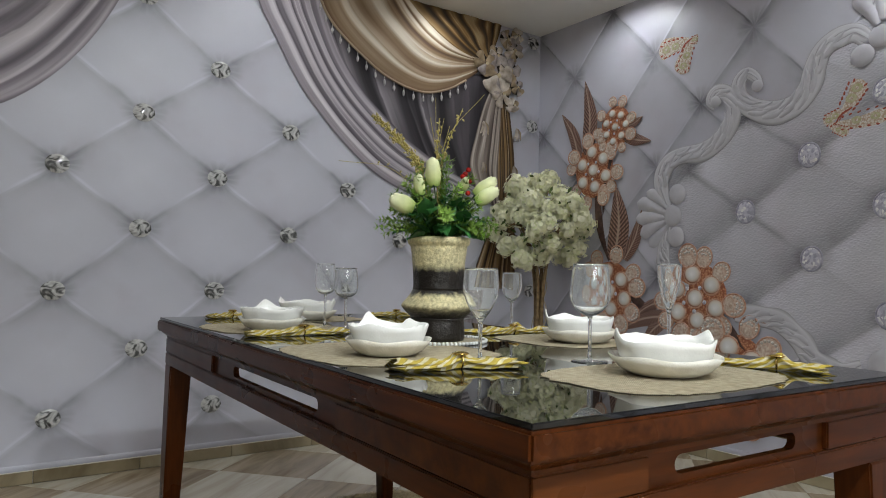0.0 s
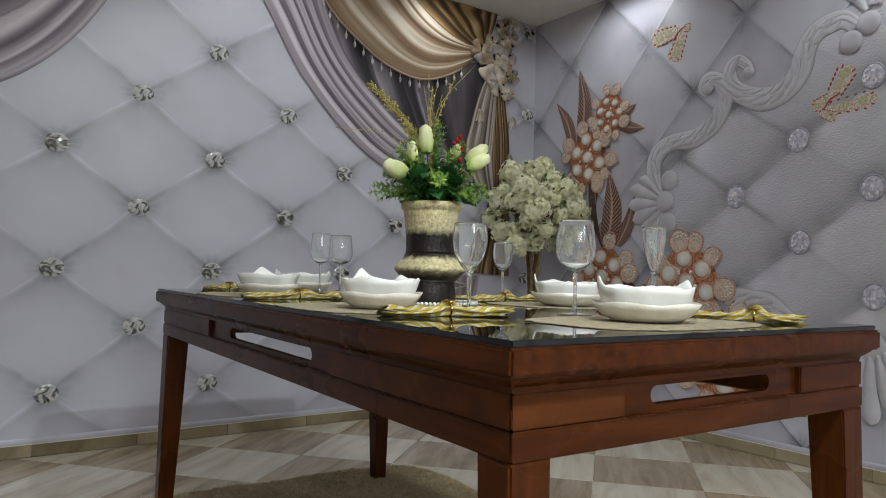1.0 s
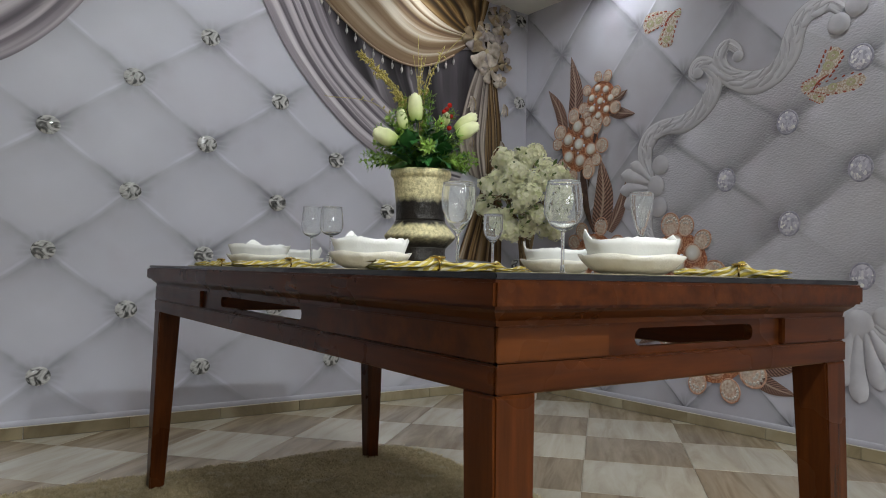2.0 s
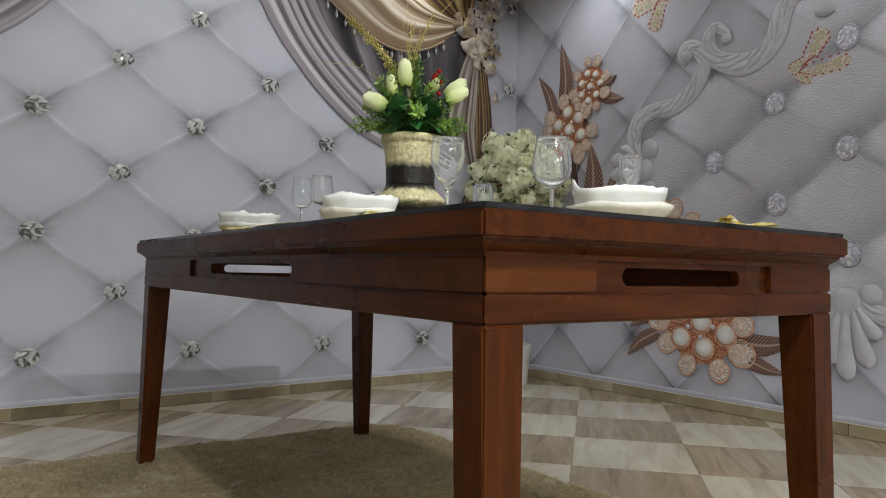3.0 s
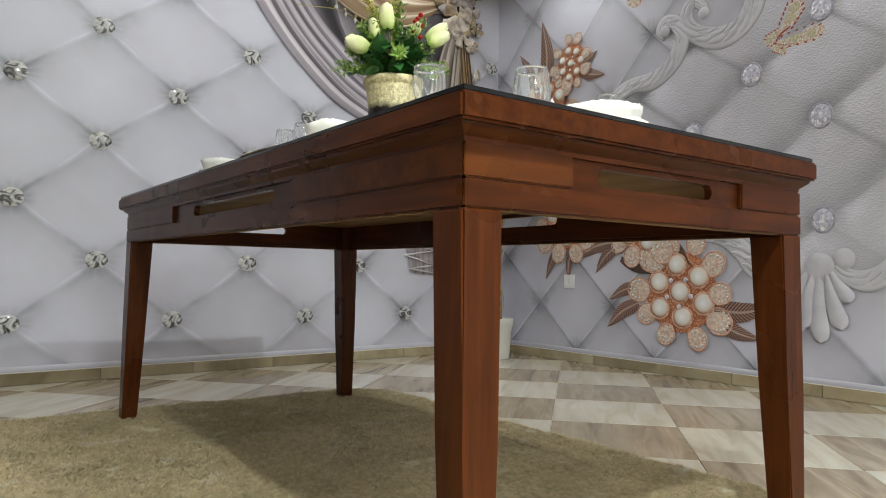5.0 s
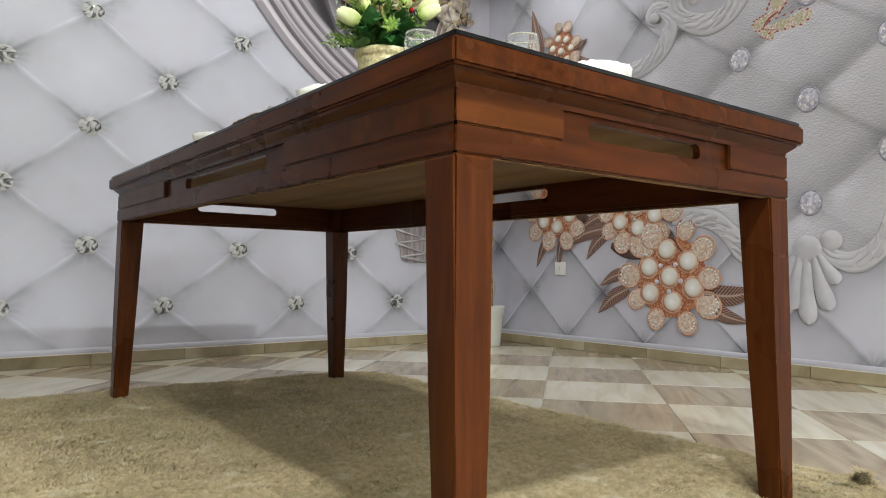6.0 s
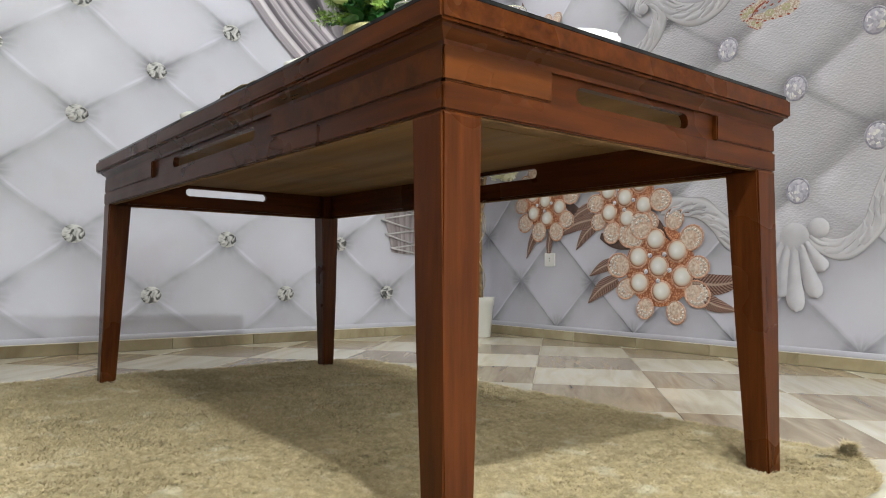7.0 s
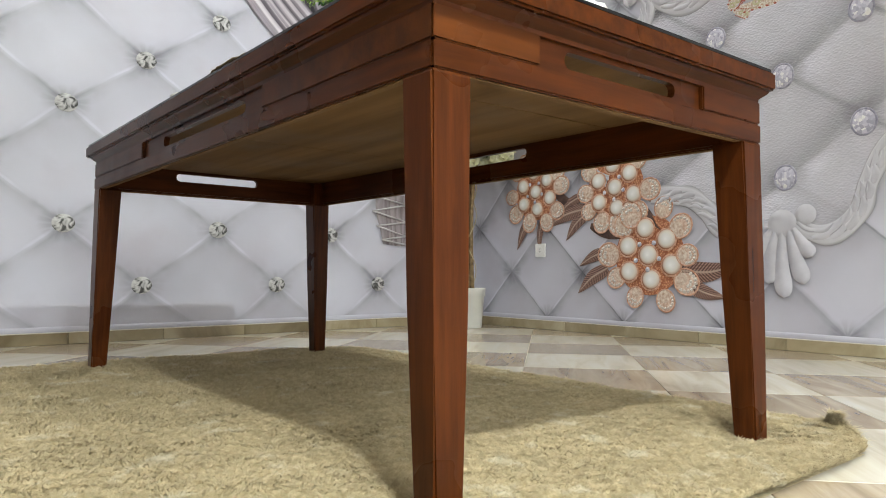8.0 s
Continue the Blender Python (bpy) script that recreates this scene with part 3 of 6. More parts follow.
def scroll(name, path, widths, place, mat, parent, base=0.004, depth=0.009, n=70, leafy=True):
    """An acanthus scroll: a rounded band with slanting leaf ridges that ends in a curl."""
    pts = spline([(a, b, 0) for a, b in path], n)
    ws = np.interp(np.linspace(0, 1, n), np.linspace(0, 1, len(widths)), widths)
    verts, uvs, faces = [], [], []
    m = 13
    for j, p in enumerate(pts):
        d = (pts[min(j + 1, n - 1)] - pts[max(j - 1, 0)]).normalized()
        side = Vector((-d.y, d.x, 0))
        for k in range(m):
            q = 2 * k / (m - 1) - 1
            ridge = 0.5 + 0.5 * math.sin(j * 0.40 + q * 2.0) if leafy else 0.6
            h = math.sqrt(max(1 - q * q, 0)) * (0.74 + 0.14 * math.cos(q * 8.0 + 0.5) + 0.12 * ridge * (1 - abs(q)))
            o = p + side * ws[j] * q * (1 + 0.22 * ridge * (q > 0.9))
            verts.append(place(o.x, o.y, base + depth * h))
            uvs.append((q, j / n))
    for j in range(n - 1):
        for k in range(m - 1):
            a = j * m + k
            faces.append((a, a + 1, a + m + 1, a + m))
    band = mesh_object(name, verts, faces, mat, parent, uvs=uvs)
    # long acanthus strokes that run off the band's spine
    walked, k = 0.0, 0
    for j in range(3, n - 9):
        walked += (pts[j] - pts[j - 1]).length
        if walked > 0.066:
            walked, k = 0.0, k + 1
            d = (pts[j + 1] - pts[j - 1]).normalized()
            ahead = (pts[min(j + 9, n - 1)] - pts[j])
            q = Vector((-d.y, d.x, 0)) * ws[j]
            for a, b, wide in ((pts[j] + q * 0.55, pts[j] + ahead * 0.85 - q * 0.30, 0.024), (pts[j] - q * 0.15, pts[j] + ahead * 0.7 - q * 0.85, 0.020)):
                blade("scroll_lobe", (a.x, a.y), (b.x, b.y), wide * 1.2, place, PLASTER, band, base + depth * 0.72, 0.0035, 0.14 if k % 2 else 0.10, n=16)
    return band


# north wall: buttons at the quilt's crossings
NORTH_BUTTONS = [(-1, 1), (-1, 3), (-1, 5), (0, 0), (0, 2), (0, 4), (1, 1), (1, 3), (1, 5), (1, 7), (2, 0), (2, 2), (2, 4), (2, 6), (3, 1), (3, 3), (3, 5),
                 (4, 0), (4, 2), (4, 4), (5, 1), (5, 3), (6, 0), (8, 2), (8, 4), (8, 6), (8, 8)]
for k, m_i in NORTH_BUTTONS:
    c = (NORTH_COLS[NORTH_K0 + k], NORTH_ROWS[m_i + 1])
    dome("button", c, 0.049, 0.0425, on_north, SILVER_BUTTON, wall_north, 0.003, 0.008, 4, 16, label="printed faceted silver button")

# north wall: curtains
drape("printed_curtain", [[(0.72, 2.53), (0.62, 2.2), (0.475, 1.925), (0.30, 1.715), (0.10, 1.575), (-0.25, 1.44)],
                          [(0.55, 2.53), (0.42, 2.26), (0.25, 2.03), (0.05, 1.86), (-0.15, 1.76), (-0.45, 1.66)],
                          [(0.10, 2.53), (0.0, 2.42), (-0.15, 2.3), (-0.3, 2.22), (-0.5, 2.14), (-0.8, 2.05)]],
      mural_north, MAUVE, wall_north, 5.5, 3.3, label="printed mauve draped curtain", profile=folds_by(3, 8, (0.15, 0.35), (0.55, 0.95)))
drape("printed_sheer", [[(1.62, 2.33), (1.75, 2.0), (1.95, 1.7), (2.25, 1.5)], [(2.0, 2.2), (2.08, 1.9), (2.2, 1.65), (2.4, 1.45)],
                        [(2.4, 2.15), (2.42, 1.9), (2.48, 1.65), (2.55, 1.42)], [(2.8, 2.2), (2.76, 1.9), (2.74, 1.65), (2.74, 1.40)]],
      mural_north, SHEER, wall_north, 7, 11.7, base=0.002, depth=0.004, label="printed dark grey sheer", profile=folds_by(8, 5, (0.0, 0.08), (0.2, 0.85)))
drape("printed_curtain", [[(1.20, 2.53), (1.245, 2.316), (1.335, 2.158), (1.463, 1.942), (1.597, 1.78), (1.735, 1.642), (1.91, 1.503), (2.10, 1.41), (2.33, 1.345), (2.62, 1.32)],
                          [(1.40, 2.53), (1.46, 2.3), (1.57, 2.10), (1.70, 1.92), (1.86, 1.77), (2.05, 1.62), (2.28, 1.51), (2.48, 1.44), (2.66, 1.40)],
                          [(1.585, 2.53), (1.63, 2.33), (1.72, 2.12), (1.85, 1.95), (2.0, 1.82), (2.16, 1.70), (2.34, 1.60), (2.52, 1.52), (2.69, 1.45)]],
      mural_north, MAUVE, wall_north, 6.5, 5.2, base=0.007, depth=0.006, nw=210, ns=52, label="printed mauve draped curtain", profile=[(0, 0.25), (0.03, 0.42), (0.11, 0.46), (0.14, 0.85), (0.19, 1.0), (0.225, 0.75), (0.25, 0.08), (0.29, 0.15), (0.32, 0.62), (0.38, 0.85), (0.42, 0.6), (0.445, 0.1), (0.48, 0.3), (0.52, 0.8), (0.58, 0.9), (0.61, 0.5), (0.635, 0.05), (0.68, 0.2), (0.71, 0.7), (0.76, 0.75), (0.79, 0.15), (0.83, 0.3), (0.87, 0.8), (0.94, 0.65), (1, 0.1)])
SWAG_EDGE = [(1.56, 2.53), (1.585, 2.396), (1.655, 2.286), (1.79, 2.173), (2.005, 2.045), (2.235, 1.995), (2.42, 2.04), (2.56, 2.12), (2.68, 2.21)]
drape("printed_swag", [SWAG_EDGE, [(1.72, 2.53), (1.80, 2.42), (1.95, 2.28), (2.15, 2.18), (2.40, 2.16), (2.68, 2.23)],
                       [(1.95, 2.53), (2.03, 2.44), (2.17, 2.34), (2.38, 2.26), (2.68, 2.25)], [(2.16, 2.53), (2.24, 2.46), (2.37, 2.37), (2.50, 2.31), (2.68, 2.27)]],
      mural_north, CHAMPAGNE, wall_north, 3.4, 21.4, base=0.012, depth=0.006, nw=170, ns=44, label="printed champagne satin swag",
      profile=[(0, 0.08), (0.05, 0.24), (0.15, 0.30), (0.215, 0.92), (0.26, 0.40), (0.38, 0.16), (0.49, 0.36), (0.56, 0.96), (0.62, 0.70), (0.69, 0.22), (0.75, 0.02), (0.80, 0.42), (0.84, 0.84), (0.88, 0.10), (0.93, 0.9), (0.97, 0.7), (1.0, 0.2)], lift=0.7)
drape("printed_pleats", [[(2.10, 2.53), (2.27, 2.41), (2.46, 2.31), (2.67, 2.25)], [(2.40, 2.53), (2.50, 2.45), (2.60, 2.36), (2.70, 2.28)],
                         [(2.60, 2.53), (2.65, 2.46), (2.70, 2.38), (2.73, 2.30)], [(2.84, 2.53), (2.82, 2.46), (2.79, 2.38), (2.76, 2.30)]],
      mural_north, BRONZE, wall_north, 8, 31.9, base=0.010, depth=0.010, nw=110, ns=18, label="printed bronze pleats", profile=folds_by(5, 6, (0.02, 0.12), (0.6, 1.0)), lift=0.3)
drape("printed_tail", [[(2.80, 2.14), (2.81, 1.9), (2.82, 1.7), (2.82, 1.5), (2.80, 1.3), (2.72, 1.1), (2.66, 0.95), (2.62, 0.84)],
                       [(2.84, 2.14), (2.87, 1.9), (2.88, 1.7), (2.88, 1.5), (2.88, 1.3), (2.86, 1.1), (2.84, 0.95), (2.82, 0.83)],
                       [(2.89, 2.14), (2.93, 1.9), (2.96, 1.7), (2.97, 1.5), (2.97, 1.3), (2.98, 1.1), (2.98, 0.95), (2.98, 0.82)]],
      mural_north, TAILS, wall_north, 7, 41.3, base=0.010, depth=0.008, nw=130, ns=48, label="printed bronze tied tail", drift=0.5, profile=folds_by(9, 6, (0.0, 0.22), (0.55, 1.0)))
drape("printed_tail", [[(2.76, 2.12), (2.69, 1.95), (2.64, 1.78), (2.60, 1.62), (2.63, 1.50), (2.70, 1.38)],
                       [(2.80, 2.12), (2.76, 1.93), (2.73, 1.75), (2.72, 1.6), (2.74, 1.47), (2.77, 1.36)],
                       [(2.85, 2.12), (2.84, 1.92), (2.83, 1.74), (2.82, 1.58), (2.83, 1.45), (2.84, 1.34)]],
      mural_north, CREAM_TAIL, wall_north, 4, 43.7, base=0.016, depth=0.008, nw=100, ns=40, label="printed pale cloth tail", drift=0.5, profile=folds_by(12, 4, (0.1, 0.3), (0.6, 0.95)))
drape("printed_lace", [[(2.42, 0.82), (2.43, 0.7), (2.46, 0.6), (2.48, 0.51)], [(2.56, 0.82), (2.57, 0.7), (2.58, 0.6), (2.58, 0.50)], [(2.74, 0.82), (2.72, 0.7), (2.70, 0.6), (2.69, 0.50)]],
      mural_north, LACE, wall_north, 6, 51.0, base=0.005, depth=0.006, nw=50, ns=20, label="printed pale lace end")
CORD = simple_print("white_cord_print", (0.46, 0.44, 0.46), (0.58, 0.56, 0.58), 30)
zig = [(2.43, 0.80), (2.66, 0.76), (2.40, 0.71), (2.66, 0.65), (2.43, 0.62), (2.65, 0.56), (2.47, 0.535), (2.67, 0.505)]
for a, b in zip(zig, zig[1:]):
    v, f = tube([Vector(mural_north(*a, 0.014)), Vector(mural_north(*b, 0.014))], 0.0055, 5)
    mesh_object("cord", v, f, CORD, wall_north)

# glass drops along the swag's hem
hem = spline([(a, b, 0) for a, b in SWAG_EDGE[1:8]], 18)
v, f = tube([Vector(mural_north(p.x, p.y, 0.018)) for p in spline([(a, b, 0) for a, b in SWAG_EDGE[:8]], 60)], 0.007, 6)
mesh_object("hem_cord", v, f, CHAMPAGNE, wall_north, uvs=[(0.5, 0.5)] * len(v), fold=[(0.45, 0.4)] * len(v))
for p in hem:
    drop = gather([tube([Vector(mural_north(p.x, p.y - q, 0.014)) for q in (0.005, 0.018, 0.024)], [0.0025, 0.003, 0.003], 5),
                   tube([Vector(mural_north(p.x, p.y - q, 0.014)) for q in (0.024, 0.034, 0.041, 0.052, 0.060)], [0.003, 0.008, 0.0085, 0.005, 0.001], 7)])
    mesh_object("glass_drop", *drop, TASSEL, wall_north)

# cloth flowers on the tie
rosette = empty("printed_rosette", "", "")
rosette.parent = wall_north
rng = random.Random(5)
KNOT = [(2.80, 2.19, 0.125), (2.70, 2.25, 0.09), (2.90, 2.24, 0.09), (2.84, 2.08, 0.085), (2.93, 2.38, 0.075), (2.87, 2.44, 0.06), (2.96, 2.14, 0.06), (2.79, 2.32, 0.07), (2.96, 2.48, 0.055), (2.93, 2.02, 0.055)]
PETAL_TONES = [PETAL_CLOTH, PETAL_CLOTH, simple_print("mauve_petal_print", (0.15, 0.12, 0.12), (0.46, 0.41, 0.40), 14), simple_print("honey_petal_print", (0.13, 0.085, 0.045), (0.46, 0.36, 0.24), 14)]
for cx, cz, r in reversed(KNOT):
    spin = rng.random() * 6
    dome("flower_hollow", (cx, cz), r * 0.8, r * 0.8, mural_north, BRONZE, rosette, 0.017, 0.002, 2, 18)
    for i in range(6):
        a = spin + i * 1.0472 + rng.uniform(-0.25, 0.25)
        ln = r * rng.uniform(0.8, 1.15)
        blade("cloth_petal", (cx + 0.12 * r * math.cos(a), cz + 0.12 * r * math.sin(a)), (cx + ln * math.cos(a), cz + ln * math.sin(a)), r * rng.uniform(0.68, 0.95), mural_north, rng.choice(PETAL_TONES), rosette, 0.021 + 0.004 * (i % 3), 0.010, rng.uniform(-0.2, 0.2), n=22, blunt=True)
    dome("flower_eye", (cx + 0.01, cz), r * 0.17, r * 0.15, mural_north, CREAM_EYE, rosette, 0.036, 0.005, 2, 10)
for cx, cz, r in [(2.70, 1.86, 0.05), (2.70, 1.60, 0.035), (2.97, 1.85, 0.045), (2.95, 1.60, 0.04)]:
    for i in range(4):
        a = -1.57 + (i - 1.5) * 0.42
        blade("cloth_petal", (cx, cz + 0.02), (cx + 1.1 * r * math.cos(a), cz + 1.5 * r * math.sin(a)), r * 0.6, mural_north, PETAL_TONES[i], rosette, 0.026, 0.005)

# east wall: the leather field inside the scroll frame
field_outline = [(0.6, 2.06), (1.66, 2.05), (1.79, 1.98), (1.90, 1.92), (1.96, 1.82), (2.05, 1.75), (2.2, 1.74), (2.32, 1.72), (2.38, 1.63), (2.48, 1.56), (2.62, 1.55), (2.72, 1.46), (2.75, 1.32),
                 (2.73, 1.2), (2.76, 1.05), (2.72, 0.92), (2.6, 0.83), (2.4, 0.76), (2.2, 0.74), (2.05, 0.70), (1.96, 0.60), (1.8, 0.54), (1.62, 0.55), (1.45, 0.51), (1.33, 0.57), (1.26, 0.72), (1.1, 0.85), (0.6, 0.9)]
smooth_outline = [(p.x, p.y) for p in spline([(a, b, 0) for a, b in field_outline], 110)]


def field_uv(y, z):
    k, m_i = (1.95 - y) / 0.325, (z - 1.488) / 0.2355
    return ((k + m_i) / 2, (m_i - k) / 2)


bm = bmesh.new()
lay = bm.loops.layers.uv.new("UVMap")
face = bm.faces.new([bm.verts.new(mural_east(y, z, 0.003)) for y, z in smooth_outline])
bmesh.ops.triangulate(bm, faces=[face])
for f in bm.faces:
    for lp in f.loops:
        lp[lay].uv = field_uv(lp.vert.co.y, lp.vert.co.z)
part("leather_field", bm, LEATHER, wall_east, "printed tufted leather field")
FIELD_BUTTONS = [(1.95, 1.488), (2.268, 1.251), (1.623, 1.715), (1.624, 1.235), (1.939, 1.014), (1.616, 0.772), (1.286, 0.97), (1.29, 1.45)]
for c in FIELD_BUTTONS:
    gem = dome("crystal_button", c, 0.046, 0.052, mural_east, CRYSTAL_BUTTON, wall_east, 0.006, 0.008, 3, 12, flat=True, label="printed round crystal button")
    rim("button_rim", c, 0.054, 0.060, mural_east, BUTTON_RIM, gem, 0.004, 0.2, 0.006)

# east wall: scrolls and shells
scroll("printed_scroll", [(2.745, 1.31), (2.772, 1.413), (2.773, 1.492), (2.725, 1.554), (2.634, 1.581), (2.511, 1.585), (2.412, 1.628), (2.351, 1.713), (2.333, 1.795), (2.371, 1.86), (2.436, 1.88), (2.466, 1.837), (2.432, 1.803)],
       [0.035, 0.05, 0.05, 0.045, 0.05, 0.048, 0.04, 0.032, 0.028], mural_east, SCROLL, wall_east)
scroll("printed_scroll", [(2.195, 1.852), (2.215, 1.90), (2.265, 1.935), (2.307, 1.89), (2.289, 1.807), (2.21, 1.744), (2.108, 1.716), (2.012, 1.733), (1.953, 1.80), (1.926, 1.885), (1.885, 1.957), (1.818, 1.995), (1.745, 1.995), (1.693, 1.946)],
       [0.02, 0.035, 0.045, 0.055, 0.055, 0.052, 0.05, 0.045, 0.035], mural_east, SCROLL, wall_east)
scroll("printed_scroll", [(1.56, 0.57), (1.51, 0.525), (1.44, 0.51), (1.365, 0.54), (1.305, 0.61), (1.27, 0.72), (1.20, 0.86), (1.06, 0.98)], [0.03, 0.045, 0.045, 0.04, 0.04, 0.04, 0.045], mural_east, SCROLL, wall_east)
scroll("printed_scroll", [(1.72, 0.545), (1.82, 0.52), (1.93, 0.56), (2.0, 0.65), (2.09, 0.72), (2.2, 0.745), (2.32, 0.75)], [0.03, 0.045, 0.05, 0.05, 0.05, 0.04], mural_east, SCROLL, wall_east)
scroll("printed_scroll", [(2.71, 1.20), (2.755, 1.09), (2.745, 0.98), (2.69, 0.90), (2.60, 0.86)], [0.035, 0.04, 0.045, 0.04], mural_east, SCROLL, wall_east)
scroll("printed_scroll", [(1.70, 2.06), (1.62, 2.16), (1.5, 2.2), (1.38, 2.16), (1.2, 2.18), (1.0, 2.1)], [0.04, 0.05, 0.05, 0.04], mural_east, SCROLL, wall_east)
for c, r in [((1.631, 0.563), 0.066), ((1.526, 0.60), 0.046), ((2.70, 1.26), 0.06), ((2.668, 1.375), 0.055), ((2.675, 1.145), 0.055), ((1.715, 1.884), 0.05), ((1.64, 1.95), 0.05), ((2.434, 1.828), 0.032), ((2.205, 1.86), 0.03)]:
    dome("printed_boss", c, r, r, mural_east, PLASTER, wall_east, 0.009, 0.012, 5, 20)
for root, tip, w in [((1.63, 0.53), (1.622, 0.20), 0.085), ((1.60, 0.53), (1.525, 0.27), 0.08), ((1.58, 0.54), (1.49, 0.40), 0.07), ((1.66, 0.53), (1.70, 0.27), 0.08), ((1.68, 0.54), (1.77, 0.39), 0.07),
                     ((2.74, 1.28), (2.955, 1.36), 0.085), ((2.74, 1.25), (2.965, 1.26), 0.08), ((2.74, 1.23), (2.93, 1.16), 0.08), ((2.73, 1.30), (2.88, 1.42), 0.07), ((2.72, 1.21), (2.86, 1.09), 0.07),
                     ((1.65, 2.0), (1.75, 2.17), 0.08), ((1.63, 2.02), (1.66, 2.24), 0.09), ((1.60, 2.02), (1.56, 2.22), 0.09)]:
    tip = (root[0] + 0.9 * (tip[0] - root[0]), root[1] + 0.9 * (tip[1] - root[1]))
    blade("printed_shell_petal", root, tip, w * 1.06, mural_east, PLASTER, wall_east, 0.007, 0.008, 0.03, blunt=True, n=40)


# east wall: jewelled flowers
def jewel_flower(c, r, pearls, petals, seed, tall=1.0):
    fl = empty("printed_flower", "printed flower of pearls, rhinestones and rose gold", "")
    fl.parent = wall_east
    rnd = random.Random(seed)
    dome("flower_mesh", c, r * 0.84, r * 0.84 * tall, mural_east, MESH_GOLD, fl, 0.006, 0.003, 3, 24)
    for i in range(petals):
        a = 2 * math.pi * i / petals + rnd.uniform(-0.15, 0.15)
        d = r * rnd.uniform(0.92, 1.06)
        pc = (c[0] + d * math.cos(a), c[1] + d * math.sin(a) * tall)
        pr = r * rnd.uniform(0.24, 0.33)
        b = 0.008 + 0.003 * (i % 3)
        dome("stone_petal", pc, pr, pr * 0.9, mural_east, PAVE, fl, b, 0.003, 2, 18, a)
        rim("petal_rim", pc, pr, pr * 0.9, mural_east, ROSE_GOLD, fl, b + 0.001, 0.13, 0.004, 18, a)
        # a half-moon of pearl inside one or two arcs of small stones
        wide = 0.52 if i % 3 == 1 else 0.36
        dome("pearl_inlay", (pc[0] - 0.36 * pr * math.cos(a), pc[1] - 0.36 * pr * math.sin(a)), pr * wide, pr * (wide + 0.08), mural_east, INLAY, fl, b + 0.003, 0.002, 2, 16, a)
        ring = [(0.68, a + q * 0.40) for q in (-4, -3, -2, -1, 0, 1, 2, 3, 4)]
        if i % 3 != 1:
            ring += [(0.34, a + q * 0.62) for q in (-1, 0, 1)]
        for far, ang in ring:
            dome("rhinestone", (pc[0] + far * pr * math.cos(ang), pc[1] + far * pr * 0.9 * math.sin(ang)), pr * 0.125, pr * 0.12, mural_east, STONE, fl, b + 0.0035, 0.002, 2, 7, flat=True)
    spots = [(0, 0)] + [((0.54 + 0.05 * (k % 2)) * math.cos(k * 2 * math.pi / (pearls - 1) + 0.4), (0.52 + 0.05 * (k % 2)) * math.sin(k * 2 * math.pi / (pearls - 1) + 0.4)) for k in range(pearls - 1)]
    size = 0.212 if pearls < 8 else 0.170
    for u, w in spots:
        pc = (c[0] + r * u * 1.02, c[1] + r * w * tall)
        rim("pearl_cup", pc, r * size * 1.2, r * size * 1.14, mural_east, ROSE_GOLD, fl, 0.013, 0.22, 0.003, 18)
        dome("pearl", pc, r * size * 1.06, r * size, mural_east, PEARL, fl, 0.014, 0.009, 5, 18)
    for k in range(5):
        a = k * 1.257 + 0.9
        dome("rhinestone", (c[0] + 0.30 * r * math.cos(a), c[1] + 0.30 * r * math.sin(a)), r * 0.055, r * 0.055, mural_east, CRYSTAL_BUTTON, fl, 0.022, 0.006, 2, 8, flat=True)


for root, tip, w in [((3.40, 1.66), (3.555, 1.967), 0.085), ((3.33, 1.68), (3.355, 2.137), 0.115), ((3.02, 1.80), (2.906, 1.84), 0.05), ((3.06, 1.77), (2.845, 1.69), 0.075),
                     ((3.105, 1.03), (3.10, 1.466), 0.15), ((3.03, 1.03), (2.906, 1.312), 0.085), ((3.162, 0.72), (3.30, 0.505), 0.07), ((3.08, 0.70), (3.11, 0.47), 0.05),
                     ((2.74, 0.72), (3.05, 0.63), 0.09), ((2.74, 0.70), (2.90, 0.545), 0.075), ((2.38, 0.81), (2.155, 0.71), 0.085), ((2.59, 0.47), (2.80, 0.395), 0.07), ((2.60, 0.38), (2.81, 0.24), 0.085),
                     ((2.14, 0.36), (1.84, 0.385), 0.10), ((2.14, 0.32), (1.90, 0.225), 0.08), ((2.76, 0.80), (2.96, 0.70), 0.06)]:
    blade("printed_leaf", root, tip, w, mural_east, LEAF_PRINT, wall_east, 0.006, 0.004, 0.07, label="printed ribbed copper leaf")
for root, tip, w in [((3.14, 1.64), (3.20, 1.30), 0.05), ((3.25, 1.42), (3.15, 1.02), 0.055), ((2.99, 0.84), (2.74, 0.68), 0.06), ((2.72, 0.62), (2.48, 0.54), 0.055), ((2.38, 0.70), (2.25, 0.56), 0.06)]:
    blade("printed_stem", root, tip, w, mural_east, STEM, wall_east, 0.005, 0.003, 0.05)
jewel_flower((3.105, 1.81), 0.135, 8, 9, 1, 1.1)
jewel_flower((3.275, 1.575), 0.18, 7, 10, 2, 1.1)
jewel_flower((3.14, 0.85), 0.205, 7, 10, 3)
jewel_flower((2.55, 0.82), 0.22, 7, 10, 4)
jewel_flower((2.336, 0.443), 0.25, 7, 10, 5)
dome("stone_petal", (3.19, 1.42), 0.05, 0.065, mural_east, PAVE, wall_east, 0.010, 0.004, 2, 18)


